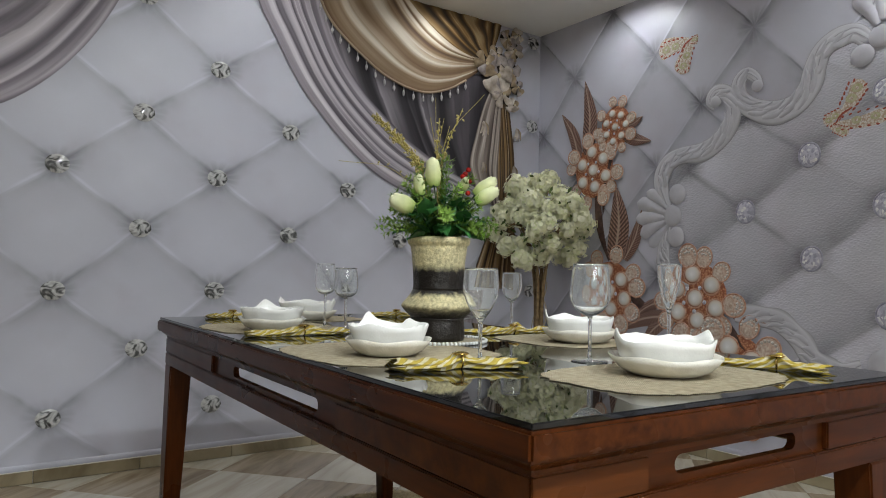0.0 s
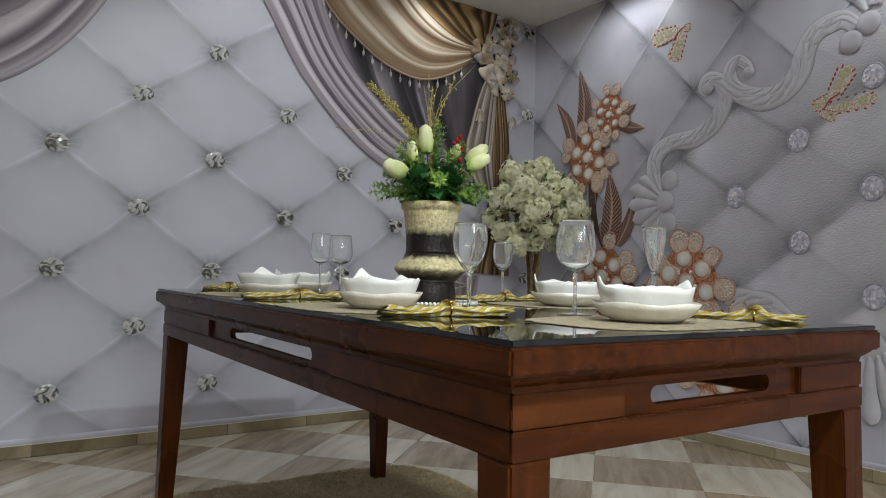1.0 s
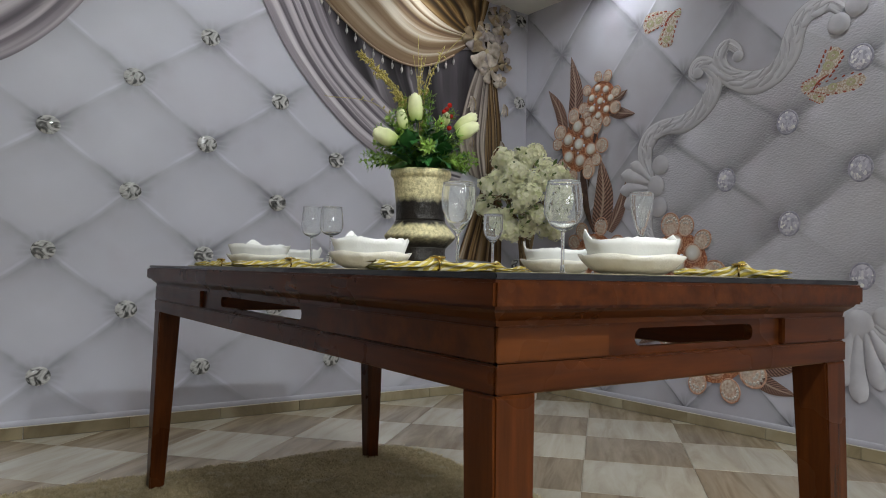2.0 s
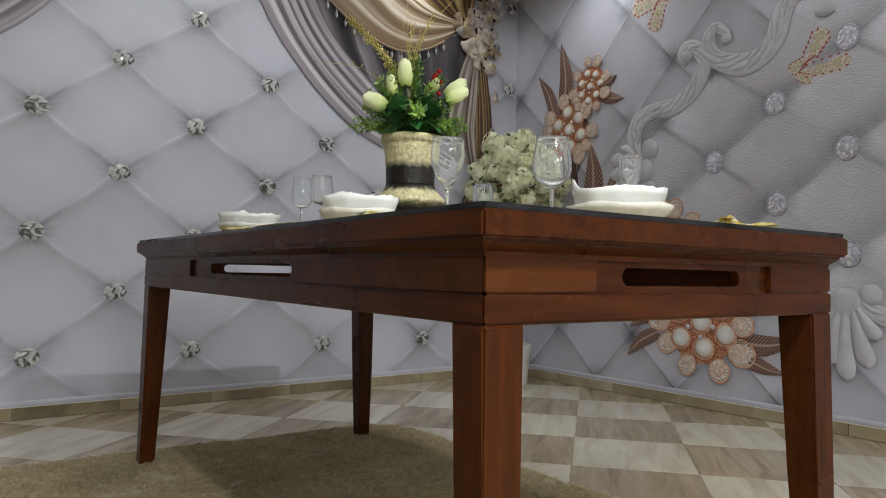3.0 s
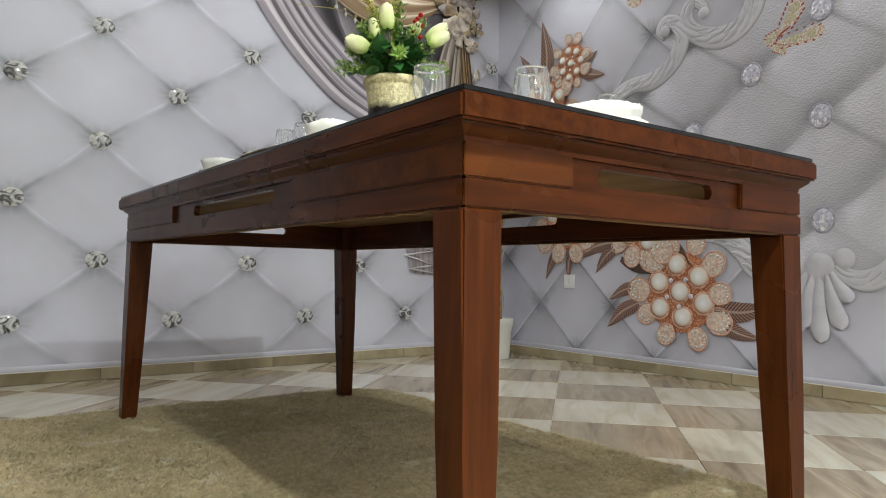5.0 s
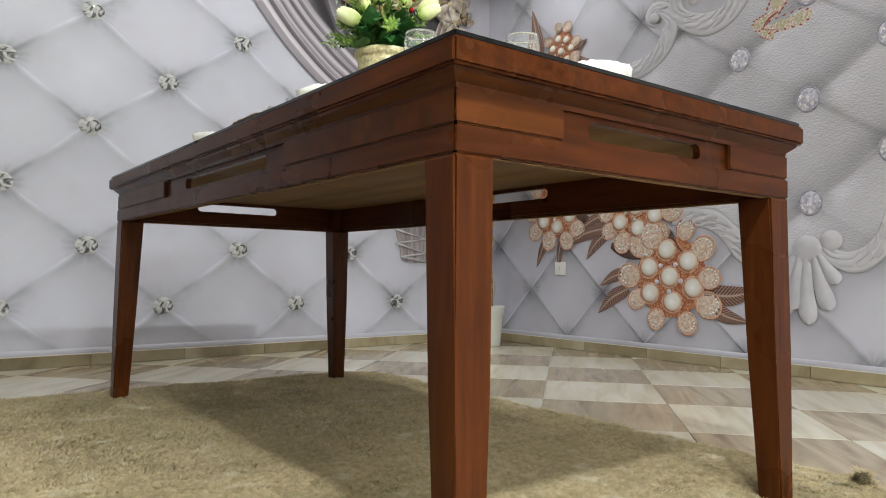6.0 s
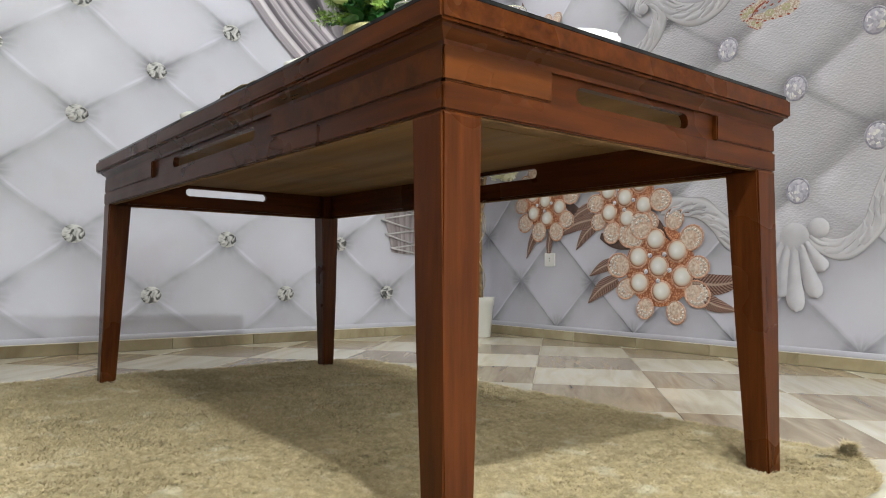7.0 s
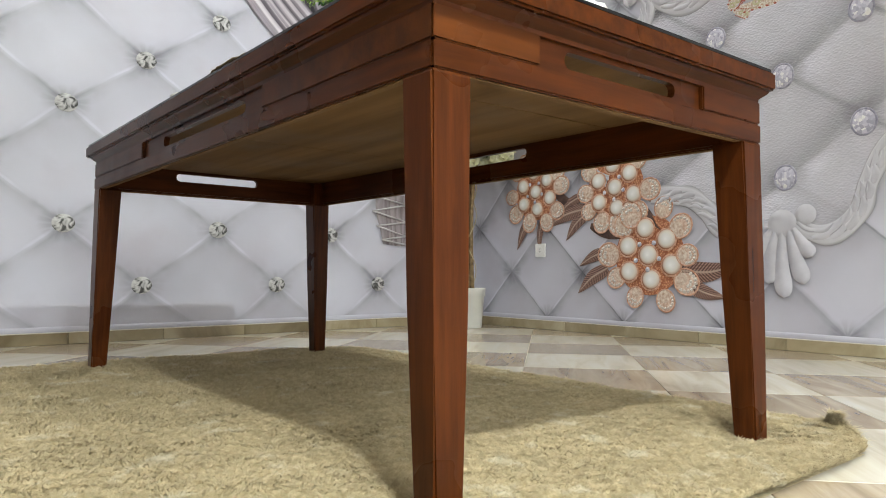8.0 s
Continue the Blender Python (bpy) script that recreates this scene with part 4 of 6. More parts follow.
def butterfly(wings, body):
    fly = empty("printed_butterfly", "printed lace butterfly in beige, red and olive", "")
    fly.parent = wall_east
    for root, tip, w in wings:
        blade("wing", root, tip, w, mural_east, WING, fly, 0.0025, 0.0006, 0.05, blunt=True, n=24)
        for s in (0.45, 0.75):
            c = (root[0] + (tip[0] - root[0]) * s, root[1] + (tip[1] - root[1]) * s)
            dome("wing_spot", c, w * 0.20, w * 0.16, mural_east, WING_SPOT, fly, 0.0034, 0.0006, 2, 12)
            dome("wing_eye", c, w * 0.07, w * 0.06, mural_east, WING, fly, 0.0042, 0.0005, 2, 10)
        along = Vector((tip[0] - root[0], tip[1] - root[1]))
        turn, side = math.atan2(along.y, along.x), Vector((-along.y, along.x)).normalized()
        for s in (0.22, 0.36, 0.50, 0.64, 0.78, 0.90):
            for q in (-1, 1):
                o = Vector(root) + along * s + side * q * w * (0.25 + 0.13 * s) * (0.6 if s > 0.8 else 1.0)
                dome("bead", (o.x, o.y), w * 0.080, w * 0.040, mural_east, RED_BEAD, fly, 0.0036, 0.0008, 2, 8, turn + q * 0.35)
    blade("body", body[0], body[1], 0.010, mural_east, RED_BEAD, fly, 0.0044, 0.001)


butterfly([((2.60, 2.185), (2.80, 2.175), 0.125), ((2.585, 2.19), (2.655, 2.02), 0.115), ((2.60, 2.19), (2.545, 2.185), 0.06)], ((2.58, 2.20), (2.66, 2.13)))
butterfly([((1.80, 1.65), (1.72, 1.785), 0.125), ((1.79, 1.665), (1.885, 1.62), 0.085), ((1.86, 1.605), (1.60, 1.62), 0.105), ((1.855, 1.60), (1.775, 1.56), 0.065)], ((1.76, 1.67), (1.84, 1.60)))

# the printed piping along the foot of both papers
for name, wall, a, b, place, mat in (("printed_piping", wall_north, WEST, EAST - 0.02, on_north, QUILT), ("printed_piping", wall_east, SOUTH, NORTH - 0.02, on_east, QUILT_EAST)):
    verts, uvs, faces = [], [], []
    for i, q in enumerate((a, b)):
        for k in range(9):
            ang = math.pi * k / 8
            verts.append(place(q, 0.0665 - 0.014 * math.cos(ang), 0.001 + 0.006 * math.sin(ang)))
            uvs.append((0.3, 0.85))
    for k in range(8):
        faces.append((k, k + 1, k + 10, k + 9))
    mesh_object(name, verts, faces, mat, wall, uvs=uvs)


# ---- dining table ----
table = empty("dining_table", "reddish mahogany dining table with slotted apron and black glass top", "table")
X0, X1, Y0, Y1 = 0.5925, 1.4805, 0.8695, 2.7715
A0, A1, B0, B1 = 0.6135, 1.4635, 0.893, 2.738


def slab_part():
    bm = box(bmesh.new(), X0, X1, Y0, Y1, 0.7125, 0.7485)
    bmesh.ops.bevel(bm, geom=list(bm.edges), offset=0.004, segments=2, affect="EDGES")
    return bm


part("tabletop", slab_part(), WOOD_Y, table)
BLACK_GLASS, nt, b = material("black_backed_glass", 0.02, 0, 0.6)
paint(nt, b, ramp(nt, noise_of(nt, coords(nt, "Object"), 30, 3), [(0.3, (0.004, 0.004, 0.004)), (0.7, (0.008, 0.008, 0.009))]))
boxed("glass_sheet", (X0 + 0.006, X1 - 0.006, Y0 + 0.006, Y1 - 0.006, 0.749, 0.757), BLACK_GLASS, table, 0.0015, "black glass sheet")


def slotted_board(length, z0, z1, slot0, slot1, s0, s1, thick):
    """A board along x from 0 to length, thick in y, with one round-ended slot through it."""
    r = (s1 - s0) / 2
    zc = (s0 + s1) / 2
    loop = []
    for k in range(9):
        a = math.pi / 2 + math.pi * k / 8
        loop.append((slot0 + r + r * math.cos(a), zc + r * math.sin(a)))
    for k in range(9):
        a = -math.pi / 2 + math.pi * k / 8
        loop.append((slot1 - r + r * math.cos(a), zc + r * math.sin(a)))
    bm = bmesh.new()
    inner = [bm.verts.new((x, 0, z)) for x, z in loop]
    outer = [bm.verts.new(p) for p in ((0, 0, z1), (0, 0, z0), (length, 0, z0), (length, 0, z1))]
    edges = [bm.edges.new((vs[i], vs[(i + 1) % len(vs)])) for vs in (inner, outer) for i in range(len(vs))]
    bmesh.ops.triangle_fill(bm, use_beauty=True, edges=edges)
    for f in [f for f in bm.faces if f.calc_center_median().x > slot0 + r and f.calc_center_median().x < slot1 - r and abs(f.calc_center_median().z - zc) < r * 0.9]:
        if all(v in inner for v in f.verts):
            bm.faces.remove(f)
    for f in [f for f in bm.faces if all(v in inner for v in f.verts)]:
        bm.faces.remove(f)
    bmesh.ops.solidify(bm, geom=list(bm.faces), thickness=thick)
    return bm


def mitred(x0, x1, y0, y1, z0, z1, length):
    """A strip from x0 to x1 whose ends are cut at 45 degrees where they reach a corner of the frame."""
    bm = bmesh.new()
    a = y0 + 0.0006 if x0 < 0.01 else x0
    c = length - y0 - 0.0006 if x1 > length - 0.01 else x1
    back_a, back_c = (a + y1 - y0 if x0 < 0.01 else a), (c - y1 + y0 if x1 > length - 0.01 else c)
    vs = [bm.verts.new(q) for z in (z0, z1) for q in ((a, y0, z), (c, y0, z), (back_c, y1, z), (back_a, y1, z))]
    for f in ((0, 1, 2, 3), (7, 6, 5, 4), (0, 4, 5, 1), (1, 5, 6, 2), (2, 6, 7, 3), (3, 7, 4, 0)):
        bm.faces.new([vs[i] for i in f])
    bmesh.ops.recalc_face_normals(bm, faces=bm.faces)
    bmesh.ops.bevel(bm, geom=list(bm.edges), offset=0.0025, segments=2, affect="EDGES")
    return bm


def apron(name, m, length, slot, blocks, mat):
    """One side: a rail, a slotted board set back, raised blocks and a cove under the top. Local x runs along it, -y faces out."""
    ap = empty(name, "", "")
    ap.parent = table

    def put(ob):
        ob.data.transform(m)
        ob.parent = ap
        return ob

    board = slotted_board(length - 0.03, 0.612, 0.70, slot[0] - 0.015, slot[1] - 0.015, 0.654, 0.681, 0.014)
    low = min(v.co.y for v in board.verts)
    bmesh.ops.translate(board, verts=board.verts, vec=(0.015, 0.011 - low, 0))
    put(part("board", board, mat))
    put(part("rail", mitred(0, length, 0.0, 0.020, 0.605, 0.643, length), mat))
    put(boxed("rail_edge", (0.071, length - 0.071, 0.007, 0.0195, 0.6028, 0.6048), PLY, label="unstained lower edge"))
    for i, (a, c) in enumerate(blocks):
        put(part("block", mitred(a, c, 0.001, 0.016, 0.6440, 0.6908, length), WOOD_BLOCK if i == 0 else mat))
    bm = bmesh.new()
    prof = [(0.004, 0.690), (0.003, 0.697), (-0.003, 0.702), (-0.010, 0.708), (-0.012, 0.713), (0.018, 0.713), (0.018, 0.690)]
    rings = [[bm.verts.new((far + sign * y, y, z)) for y, z in prof] for far, sign in ((0.0, 1), (length, -1))]
    for i in range(len(prof)):
        j = (i + 1) % len(prof)
        bm.faces.new((rings[0][i], rings[1][i], rings[1][j], rings[0][j]))
    bm.faces.new(rings[0])
    bm.faces.new(rings[1])
    put(part("cove_moulding", bm, mat))


LX, LY = A1 - A0, B1 - B0
apron("apron", Matrix.Translation((A0, B0, 0)), LX, (0.266, 0.561), [(0.002, 0.204), (0.639, LX - 0.002)], WOOD_X)
apron("apron", Matrix.Translation((A1, B1, 0)) @ pose(0, 0, 0, 0, 0, 180), LX, (0.286, 0.589), [(0.002, 0.203), (0.640, LX - 0.002)], WOOD_X)
apron("apron", Matrix.Translation((A0, B1, 0)) @ pose(0, 0, 0, 0, 0, -90), LY, (0.700, 1.221), [(1.317, LY - 0.002), (0.002, 0.542)], WOOD_Y)
apron("apron", Matrix.Translation((A1, B0, 0)) @ pose(0, 0, 0, 0, 0, 90), LY, (0.646, 1.150), [(0.002, 0.52), (1.29, LY - 0.002)], WOOD_Y)
for ya, yb in ((B0 + 0.024, 1.262), (1.265, 1.985), (1.988, B1 - 0.024)):
    boxed("underside_panel", (A0 + 0.024, A1 - 0.024, ya, yb, 0.692, 0.7115), PLY, table, 0.001, "unfinished plywood underside")


def leg(sx, sy, slant):
    cx, cy = (A0 if sx > 0 else A1), (B0 if sy > 0 else B1)
    bm = bmesh.new()
    rings = []
    for z, f, o, w in ((0.002, 1.0, 0.0, 0.047), (0.30, 0.5, 0.0, 0.0585), (0.60, 0.0, 0.0005, 0.069), (0.6045, 0.0, 0.0025, 0.065)):
        rings.append([bm.verts.new((cx + sx * (o + f * slant[0] + u * w), cy + sy * (o + f * slant[1] + v * w), z)) for u, v in ((0, 0), (1, 0), (1, 1), (0, 1))])
    for a, c in zip(rings, rings[1:]):
        for i in range(4):
            bm.faces.new((a[i], a[(i + 1) % 4], c[(i + 1) % 4], c[i]))
    bm.faces.new(rings[0])
    bm.faces.new(rings[-1])
    up = [e for e in bm.edges if abs(e.verts[0].co.z - e.verts[1].co.z) > 0.1]
    bmesh.ops.bevel(bm, geom=up, offset=0.004, segments=2, affect="EDGES")
    part("leg", bm, WOOD_Z, table)
    boxed("corner_post", (min(cx + sx * 0.016, cx + sx * 0.06), max(cx + sx * 0.016, cx + sx * 0.06), min(cy + sy * 0.016, cy + sy * 0.06), max(cy + sy * 0.016, cy + sy * 0.06), 0.6045, 0.6885), WOOD_Z, table)


for sx in (1, -1):
    for sy in (1, -1):
        leg(sx, sy, (0.002, -0.012) if sx > 0 and sy > 0 else (-0.006, -0.006))
# the table stands a little askew to the walls
table.matrix_world = Matrix.Translation((1.0365, 1.8205, 0)) @ pose(0, 0, 0, 0, 0, -1.82) @ Matrix.Translation((-1.0365, -1.8205, 0))


# ---- rug ----
def rug_mats():
    m, nt, b = material("khaki_shag_pile", 0.9, 0, 0.15)
    v = coords(nt, "Object")
    big, small = noise_of(nt, v, 5, 3), noise_of(nt, v, 85, 4)
    rnd = nt.nodes.new("ShaderNodeNewGeometry").outputs["Random Per Island"]
    col = ramp(nt, small, [(0.29, (0.48, 0.385, 0.225)), (0.67, (0.70, 0.595, 0.385))])
    col = mix(nt, 1.0, col, ramp(nt, rnd, [(0.0, 0.90), (0.25, 0.97), (1.0, 1.0)]), "MULTIPLY")
    col = mix(nt, 1.0, col, ramp(nt, big, [(0.3, 0.84), (0.65, 1.0)]), "MULTIPLY")
    col = mix(nt, 1.0, col, ramp(nt, noise_of(nt, v, 48, 3, 0.6, 0.6), [(0.38, 0.76), (0.60, 1.0)]), "MULTIPLY")
    col = mix(nt, ramp(nt, noise_of(nt, v, 13, 4), [(0.58, 0.0), (0.70, 0.6)]), col, (0.72, 0.68, 0.54))
    paint(nt, b, col)
    # the yarn's tips shade as one soft surface
    face, lean, unit = nt.nodes.new("ShaderNodeNewGeometry"), nt.nodes.new("ShaderNodeVectorMath"), nt.nodes.new("ShaderNodeVectorMath")
    lean.operation, unit.operation = "ADD", "NORMALIZE"
    lean.inputs[1].default_value = (0.0, 0.0, 1.5)
    nt.links.new(face.outputs["Normal"], lean.inputs[0])
    nt.links.new(lean.outputs[0], unit.inputs[0])
    nt.links.new(unit.outputs[0], b.inputs["Normal"])
    # light passes through the fine yarn
    thin, both = nt.nodes.new("ShaderNodeBsdfTranslucent"), nt.nodes.new("ShaderNodeMixShader")
    both.inputs[0].default_value = 0.30
    nt.links.new(col, thin.inputs[0])
    nt.links.new(b.outputs[0], both.inputs[1])
    nt.links.new(thin.outputs[0], both.inputs[2])
    nt.links.new(both.outputs[0], nt.nodes["Material Output"].inputs[0])
    return m


PILE = rug_mats()
RX0, RX1, RY0, RY1 = -0.55, 1.685, 0.713, 2.866
ASKEW = radians(1.8)


def rug_edge(x, y):
    """How far inside the rug's uneven rim a point lies, in metres."""
    x, y = 1.1 + (x - 1.1) * math.cos(ASKEW) - (y - 1.8) * math.sin(ASKEW), 1.8 + (x - 1.1) * math.sin(ASKEW) + (y - 1.8) * math.cos(ASKEW)
    w = 0.020 * noise.noise((x * 3.1, y * 3.1, 4.0)) + 0.008 * noise.noise((x * 14, y * 14, 2.0))
    r = 0.22
    qx, qy = abs(x - (RX0 + RX1) / 2) - (RX1 - RX0) / 2 + r, abs(y - (RY0 + RY1) / 2) - (RY1 - RY0) / 2 + r
    out = math.hypot(max(qx, 0), max(qy, 0)) + min(max(qx, qy), 0) - r
    return -out + w


def rug_lift(x, y):
    """Gentle waves, and the turned-up lobe at one corner."""
    lobe = 0.026 * math.exp(-((x - 1.622) ** 2 / 0.0002 + (y - 0.818) ** 2 / 0.0003) ** 1.5)
    # lowered round one table foot so the leg's end fits the camera's view
    foot_dip = 0.013 * math.exp(-((x - 1.392) ** 2 + (y - 0.872) ** 2) / 0.007)
    return max(0.004 * noise.noise((x * 5, y * 5, 9.0)) + 0.003 + lobe - foot_dip, -0.0065)


rug = tagged(new("rug"), "khaki green shaggy rug under the table, one corner curled", "rug")
step = 0.03
cols, rows = int((RX1 - RX0) / step) + 5, int((RY1 - RY0) / step) + 5
verts, faces, index = [], [], {}
for j in range(rows):
    for i in range(cols):
        x, y = RX0 - step + i * step, RY0 - step + j * step
        if rug_edge(x, y) > -0.004:
            index[i, j] = len(verts)
            verts.append((x, y, 0.009 + rug_lift(x, y)))
for (i, j), a in index.items():
    if (i + 1, j) in index and (i, j + 1) in index and (i + 1, j + 1) in index:
        faces.append((a, index[i + 1, j], index[i + 1, j + 1], index[i, j + 1]))
n = len(verts)
verts += [(x, y, 0.0015) for x, y, _ in verts]
faces += [tuple(n + q for q in reversed(f)) for f in faces]
mesh_object("backing", verts, faces, PILE, rug)


def pile(count, x0, x1, y0, y1, seed, length):
    """Tufts of leaning yarn, three bent strands each."""
    rnd = np.random.RandomState(seed)
    xs, ys, rr = rnd.uniform(x0, x1, count), rnd.uniform(y0, y1, count), rnd.rand(count, 8)
    verts, faces = [], []
    for x, y, r in zip(xs, ys, rr):
        if rug_edge(x, y) < 0:
            continue
        z = 0.008 + rug_lift(x, y)
        flow = 0.4 + 2.2 * noise.noise((x * 9, y * 9, 1.0)) + (r[0] - 0.5) * 4.4
        lean = (0.45 + 1.25 * r[1]) * (1 + 0.4 * noise.noise((x * 16, y * 16, 5.0)))
        clump = 0.8 * noise.noise((x * 34, y * 34, 7.0)) + noise.noise((x * 80, y * 80, 3.0))
        h = length * (0.65 + 0.7 * r[2]) * (1.0 + 0.48 * clump)
        dx, dy = math.cos(flow), math.sin(flow)
        wx, wy = -dy * (0.0009 + 0.0009 * r[3]), dx * (0.0009 + 0.0009 * r[3])
        a = len(verts)
        b1, b2 = 0.4 * lean * h, lean * h
        verts += [(x - wx, y - wy, z), (x + wx, y + wy, z), (x + dx * b1 + wx, y + dy * b1 + wy, z + 0.62 * h), (x + dx * b1 - wx, y + dy * b1 - wy, z + 0.62 * h), (x + dx * b2, y + dy * b2, z + h * (0.95 - 0.3 * r[4]))]
        faces += [(a, a + 1, a + 2, a + 3), (a + 3, a + 2, a + 4)]
    return verts, faces


tufts = gather([pile(430000, -0.1, RX1 + 0.03, RY0 - 0.04, 1.75, 11, 0.0105), pile(180000, RX0, RX1 + 0.05, 1.75, RY1 + 0.06, 12, 0.0115), pile(20000, RX0, -0.1, RY0, 1.75, 13, 0.013), pile(6000, 1.585, 1.66, 0.775, 0.865, 14, 0.014)])
tagged(mesh_object("pile", *tufts, PILE, rug, smooth=False), kind="stuff")

# ---- blossom tree in its pot, in the corner ----
TREE = (2.956, 3.424)
GLAZE_POT = simple_print("white_plastic_pot", (0.62, 0.62, 0.58), (0.70, 0.70, 0.66), 6, 0.35)
SOIL = simple_print("dark_soil", (0.03, 0.022, 0.015), (0.09, 0.07, 0.05), 60, 0.95, bump_by=0.6)
BARK = simple_print("pale_brown_bark", (0.11, 0.07, 0.035), (0.30, 0.21, 0.11), 34, 0.85, bump_by=0.7)
WIRE = simple_print("straw_wire", (0.36, 0.29, 0.17), (0.55, 0.47, 0.30), 50, 0.6)
pot = empty("flower_pot", "white tapered plastic pot standing on the tiled floor", "pot", at=pose(*TREE, 0))
v, f = lathe([(0.076, 0.001), (0.080, 0.006), (0.094, 0.19), (0.1005, 0.195), (0.103, 0.24), (0.1025, 0.244), (0.096, 0.244), (0.093, 0.20), (0.05, 0.199)], 36)
mesh_object("body", v, f, GLAZE_POT, pot)
v, f = lathe([(0.093, 0.20), (0.09, 0.215), (0.05, 0.222), (0.0, 0.224)], 24, 0.05)
mesh_object("soil", v, f, SOIL, pot)
tree = empty("blossom_tree", "artificial tree with white blossom clusters and wire-bound stems", "tree", at=pose(*TREE, 0))
rng = random.Random(21)
tops = []
for i in range(4):
    a = i * 1.57 + 0.4
    base = Vector((0.022 * math.cos(a), 0.022 * math.sin(a), 0.215))
    pts = spline([base, base + Vector((0.006 * math.cos(a * 3), 0.006, 0.3)), base + Vector((-0.004, 0.005 * math.sin(a), 0.62)), base + Vector((0.05 * math.cos(a), 0.05 * math.sin(a), 0.88)), base + Vector((0.15 * math.cos(a), 0.15 * math.sin(a), 1.08))], 26)
    rad = [0.0165 * (1 - 0.55 * k / 25) * (1 + 0.14 * noise.noise((k * 0.9, i, 0))) for k in range(26)]
    mesh_object("stem", *tube(pts, rad, 8), BARK, tree)
    tops.append(pts)
for turn in (1, -1):
    pts = [Vector((0.043 * math.cos(turn * t * 7.5 + 0.3), 0.043 * math.sin(turn * t * 7.5 + 0.3), 0.26 + 0.62 * t)) for t in [k / 90 for k in range(91)]]
    mesh_object("binding_wire", *tube(pts, 0.0028, 5), WIRE, tree)
for i in range(16):
    src = rng.choice(tops)[rng.randint(15, 25)]
    a, e = rng.uniform(0, 6.28), rng.uniform(-0.3, 1.2)
    tip = Vector((0.26 * math.cos(a) * math.cos(e), 0.26 * math.sin(a) * math.cos(e), 1.22 + 0.24 * math.sin(e)))
    mesh_object("twig", *tube(spline([src, src.lerp(tip, 0.5) + Vector((0, 0, 0.03)), tip], 8), [0.006, 0.0055, 0.005, 0.0045, 0.004, 0.0035, 0.003, 0.002], 5), BARK, tree)

m, nt, b = material("white_silk_blossom", 0.75, 0, 0.2)
r_i = nt.nodes.new("ShaderNodeNewGeometry").outputs["Random Per Island"]
silk = ramp(nt, r_i, [(0.0, (0.82, 0.86, 0.56)), (0.15, (0.94, 0.94, 0.72)), (1.0, (0.97, 0.96, 0.82))])
paint(nt, b, silk)
thin, both = nt.nodes.new("ShaderNodeBsdfTranslucent"), nt.nodes.new("ShaderNodeMixShader")
both.inputs[0].default_value = 0.35
nt.links.new(silk, thin.inputs[0])
nt.links.new(b.outputs[0], both.inputs[1])
nt.links.new(thin.outputs[0], both.inputs[2])
nt.links.new(both.outputs[0], nt.nodes["Material Output"].inputs[0])
BLOSSOM = m
m, nt, b = material("small_green_leaf", 0.5, 0, 0.3)
r_i = nt.nodes.new("ShaderNodeNewGeometry").outputs["Random Per Island"]
paint(nt, b, ramp(nt, r_i, [(0.0, (0.06, 0.10, 0.03)), (0.6, (0.13, 0.19, 0.06)), (1.0, (0.24, 0.30, 0.10))]))
SPRIG = m


def floret(c, out, size, rnd):
    """Five notched petals round a point."""
    u = out.cross(Vector((rnd.uniform(-1, 1), rnd.uniform(-1, 1), rnd.uniform(-1, 1)))).normalized()
    w = out.cross(u)
    verts, faces = [c], []
    for k in range(5):
        a = k * 1.257 + rnd.uniform(-0.2, 0.2)
        d = math.cos(a) * u + math.sin(a) * w
        e = -math.sin(a) * u + math.cos(a) * w
        s = size * rnd.uniform(0.8, 1.2)
        lift = out * s * rnd.uniform(0.1, 0.45)
        o = len(verts)
        verts += [c + d * s * 0.55 - e * s * 0.42 + lift * 0.7, c + d * s + lift * 0.7 - e * s * 0.2, c + d * s * 0.88 + lift, c + d * s + e * s * 0.22 + lift * 0.7, c + d * s * 0.55 + e * s * 0.42 + lift * 0.7]
        faces += [(0, o, o + 1, o + 2), (0, o + 2, o + 3, o + 4)]
    return verts, faces


def cluster_mesh(seed):
    rnd = random.Random(seed)
    out = []
    for i in range(82):
        d = Vector((rnd.gauss(0, 1), rnd.gauss(0, 1), rnd.gauss(0.15, 1.0))).normalized()
        lump = 1 + 0.42 * noise.noise(d * 2.6 + Vector((seed, 0, 0)))
        out.append(floret(d * 0.054 * lump * rnd.uniform(0.74, 1.14), d, rnd.uniform(0.014, 0.021), rnd))
    out.append(lathe([(0.0, -0.034), (0.024, -0.025), (0.034, 0.0), (0.024, 0.025), (0.0, 0.034)], 10))
    me = bpy.data.meshes.new("blossom_head")
    v, f = gather(out)
    me.from_pydata([tuple(q) for q in v], [], f)
    me.materials.append(BLOSSOM)
    return me


CLUSTERS = [cluster_mesh(s) for s in range(5)]
for i in range(125):
    a, e = rng.uniform(0, 6.28), math.asin(rng.uniform(-0.92, 1.0))
    k = rng.uniform(0.62, 1.0)
    c = Vector((0.300 * k * math.cos(a) * math.cos(e), 0.295 * k * math.sin(a) * math.cos(e), 1.235 + (0.28 if e > 0 else 0.30) * k * math.sin(e)))
    # gaps and drooping lobes in the outline
    if noise.noise(c * 4.2 + Vector((0, 0, 3.0))) < -0.06:
        continue
    ob = new("blossom_head", rng.choice(CLUSTERS))
    ob.parent = tree
    ob.matrix_basis = Matrix.LocRotScale(c, Euler((rng.uniform(0, 6), rng.uniform(0, 6), rng.uniform(0, 6))), [rng.uniform(0.6, 1.08)] * 3)
sprigs = []
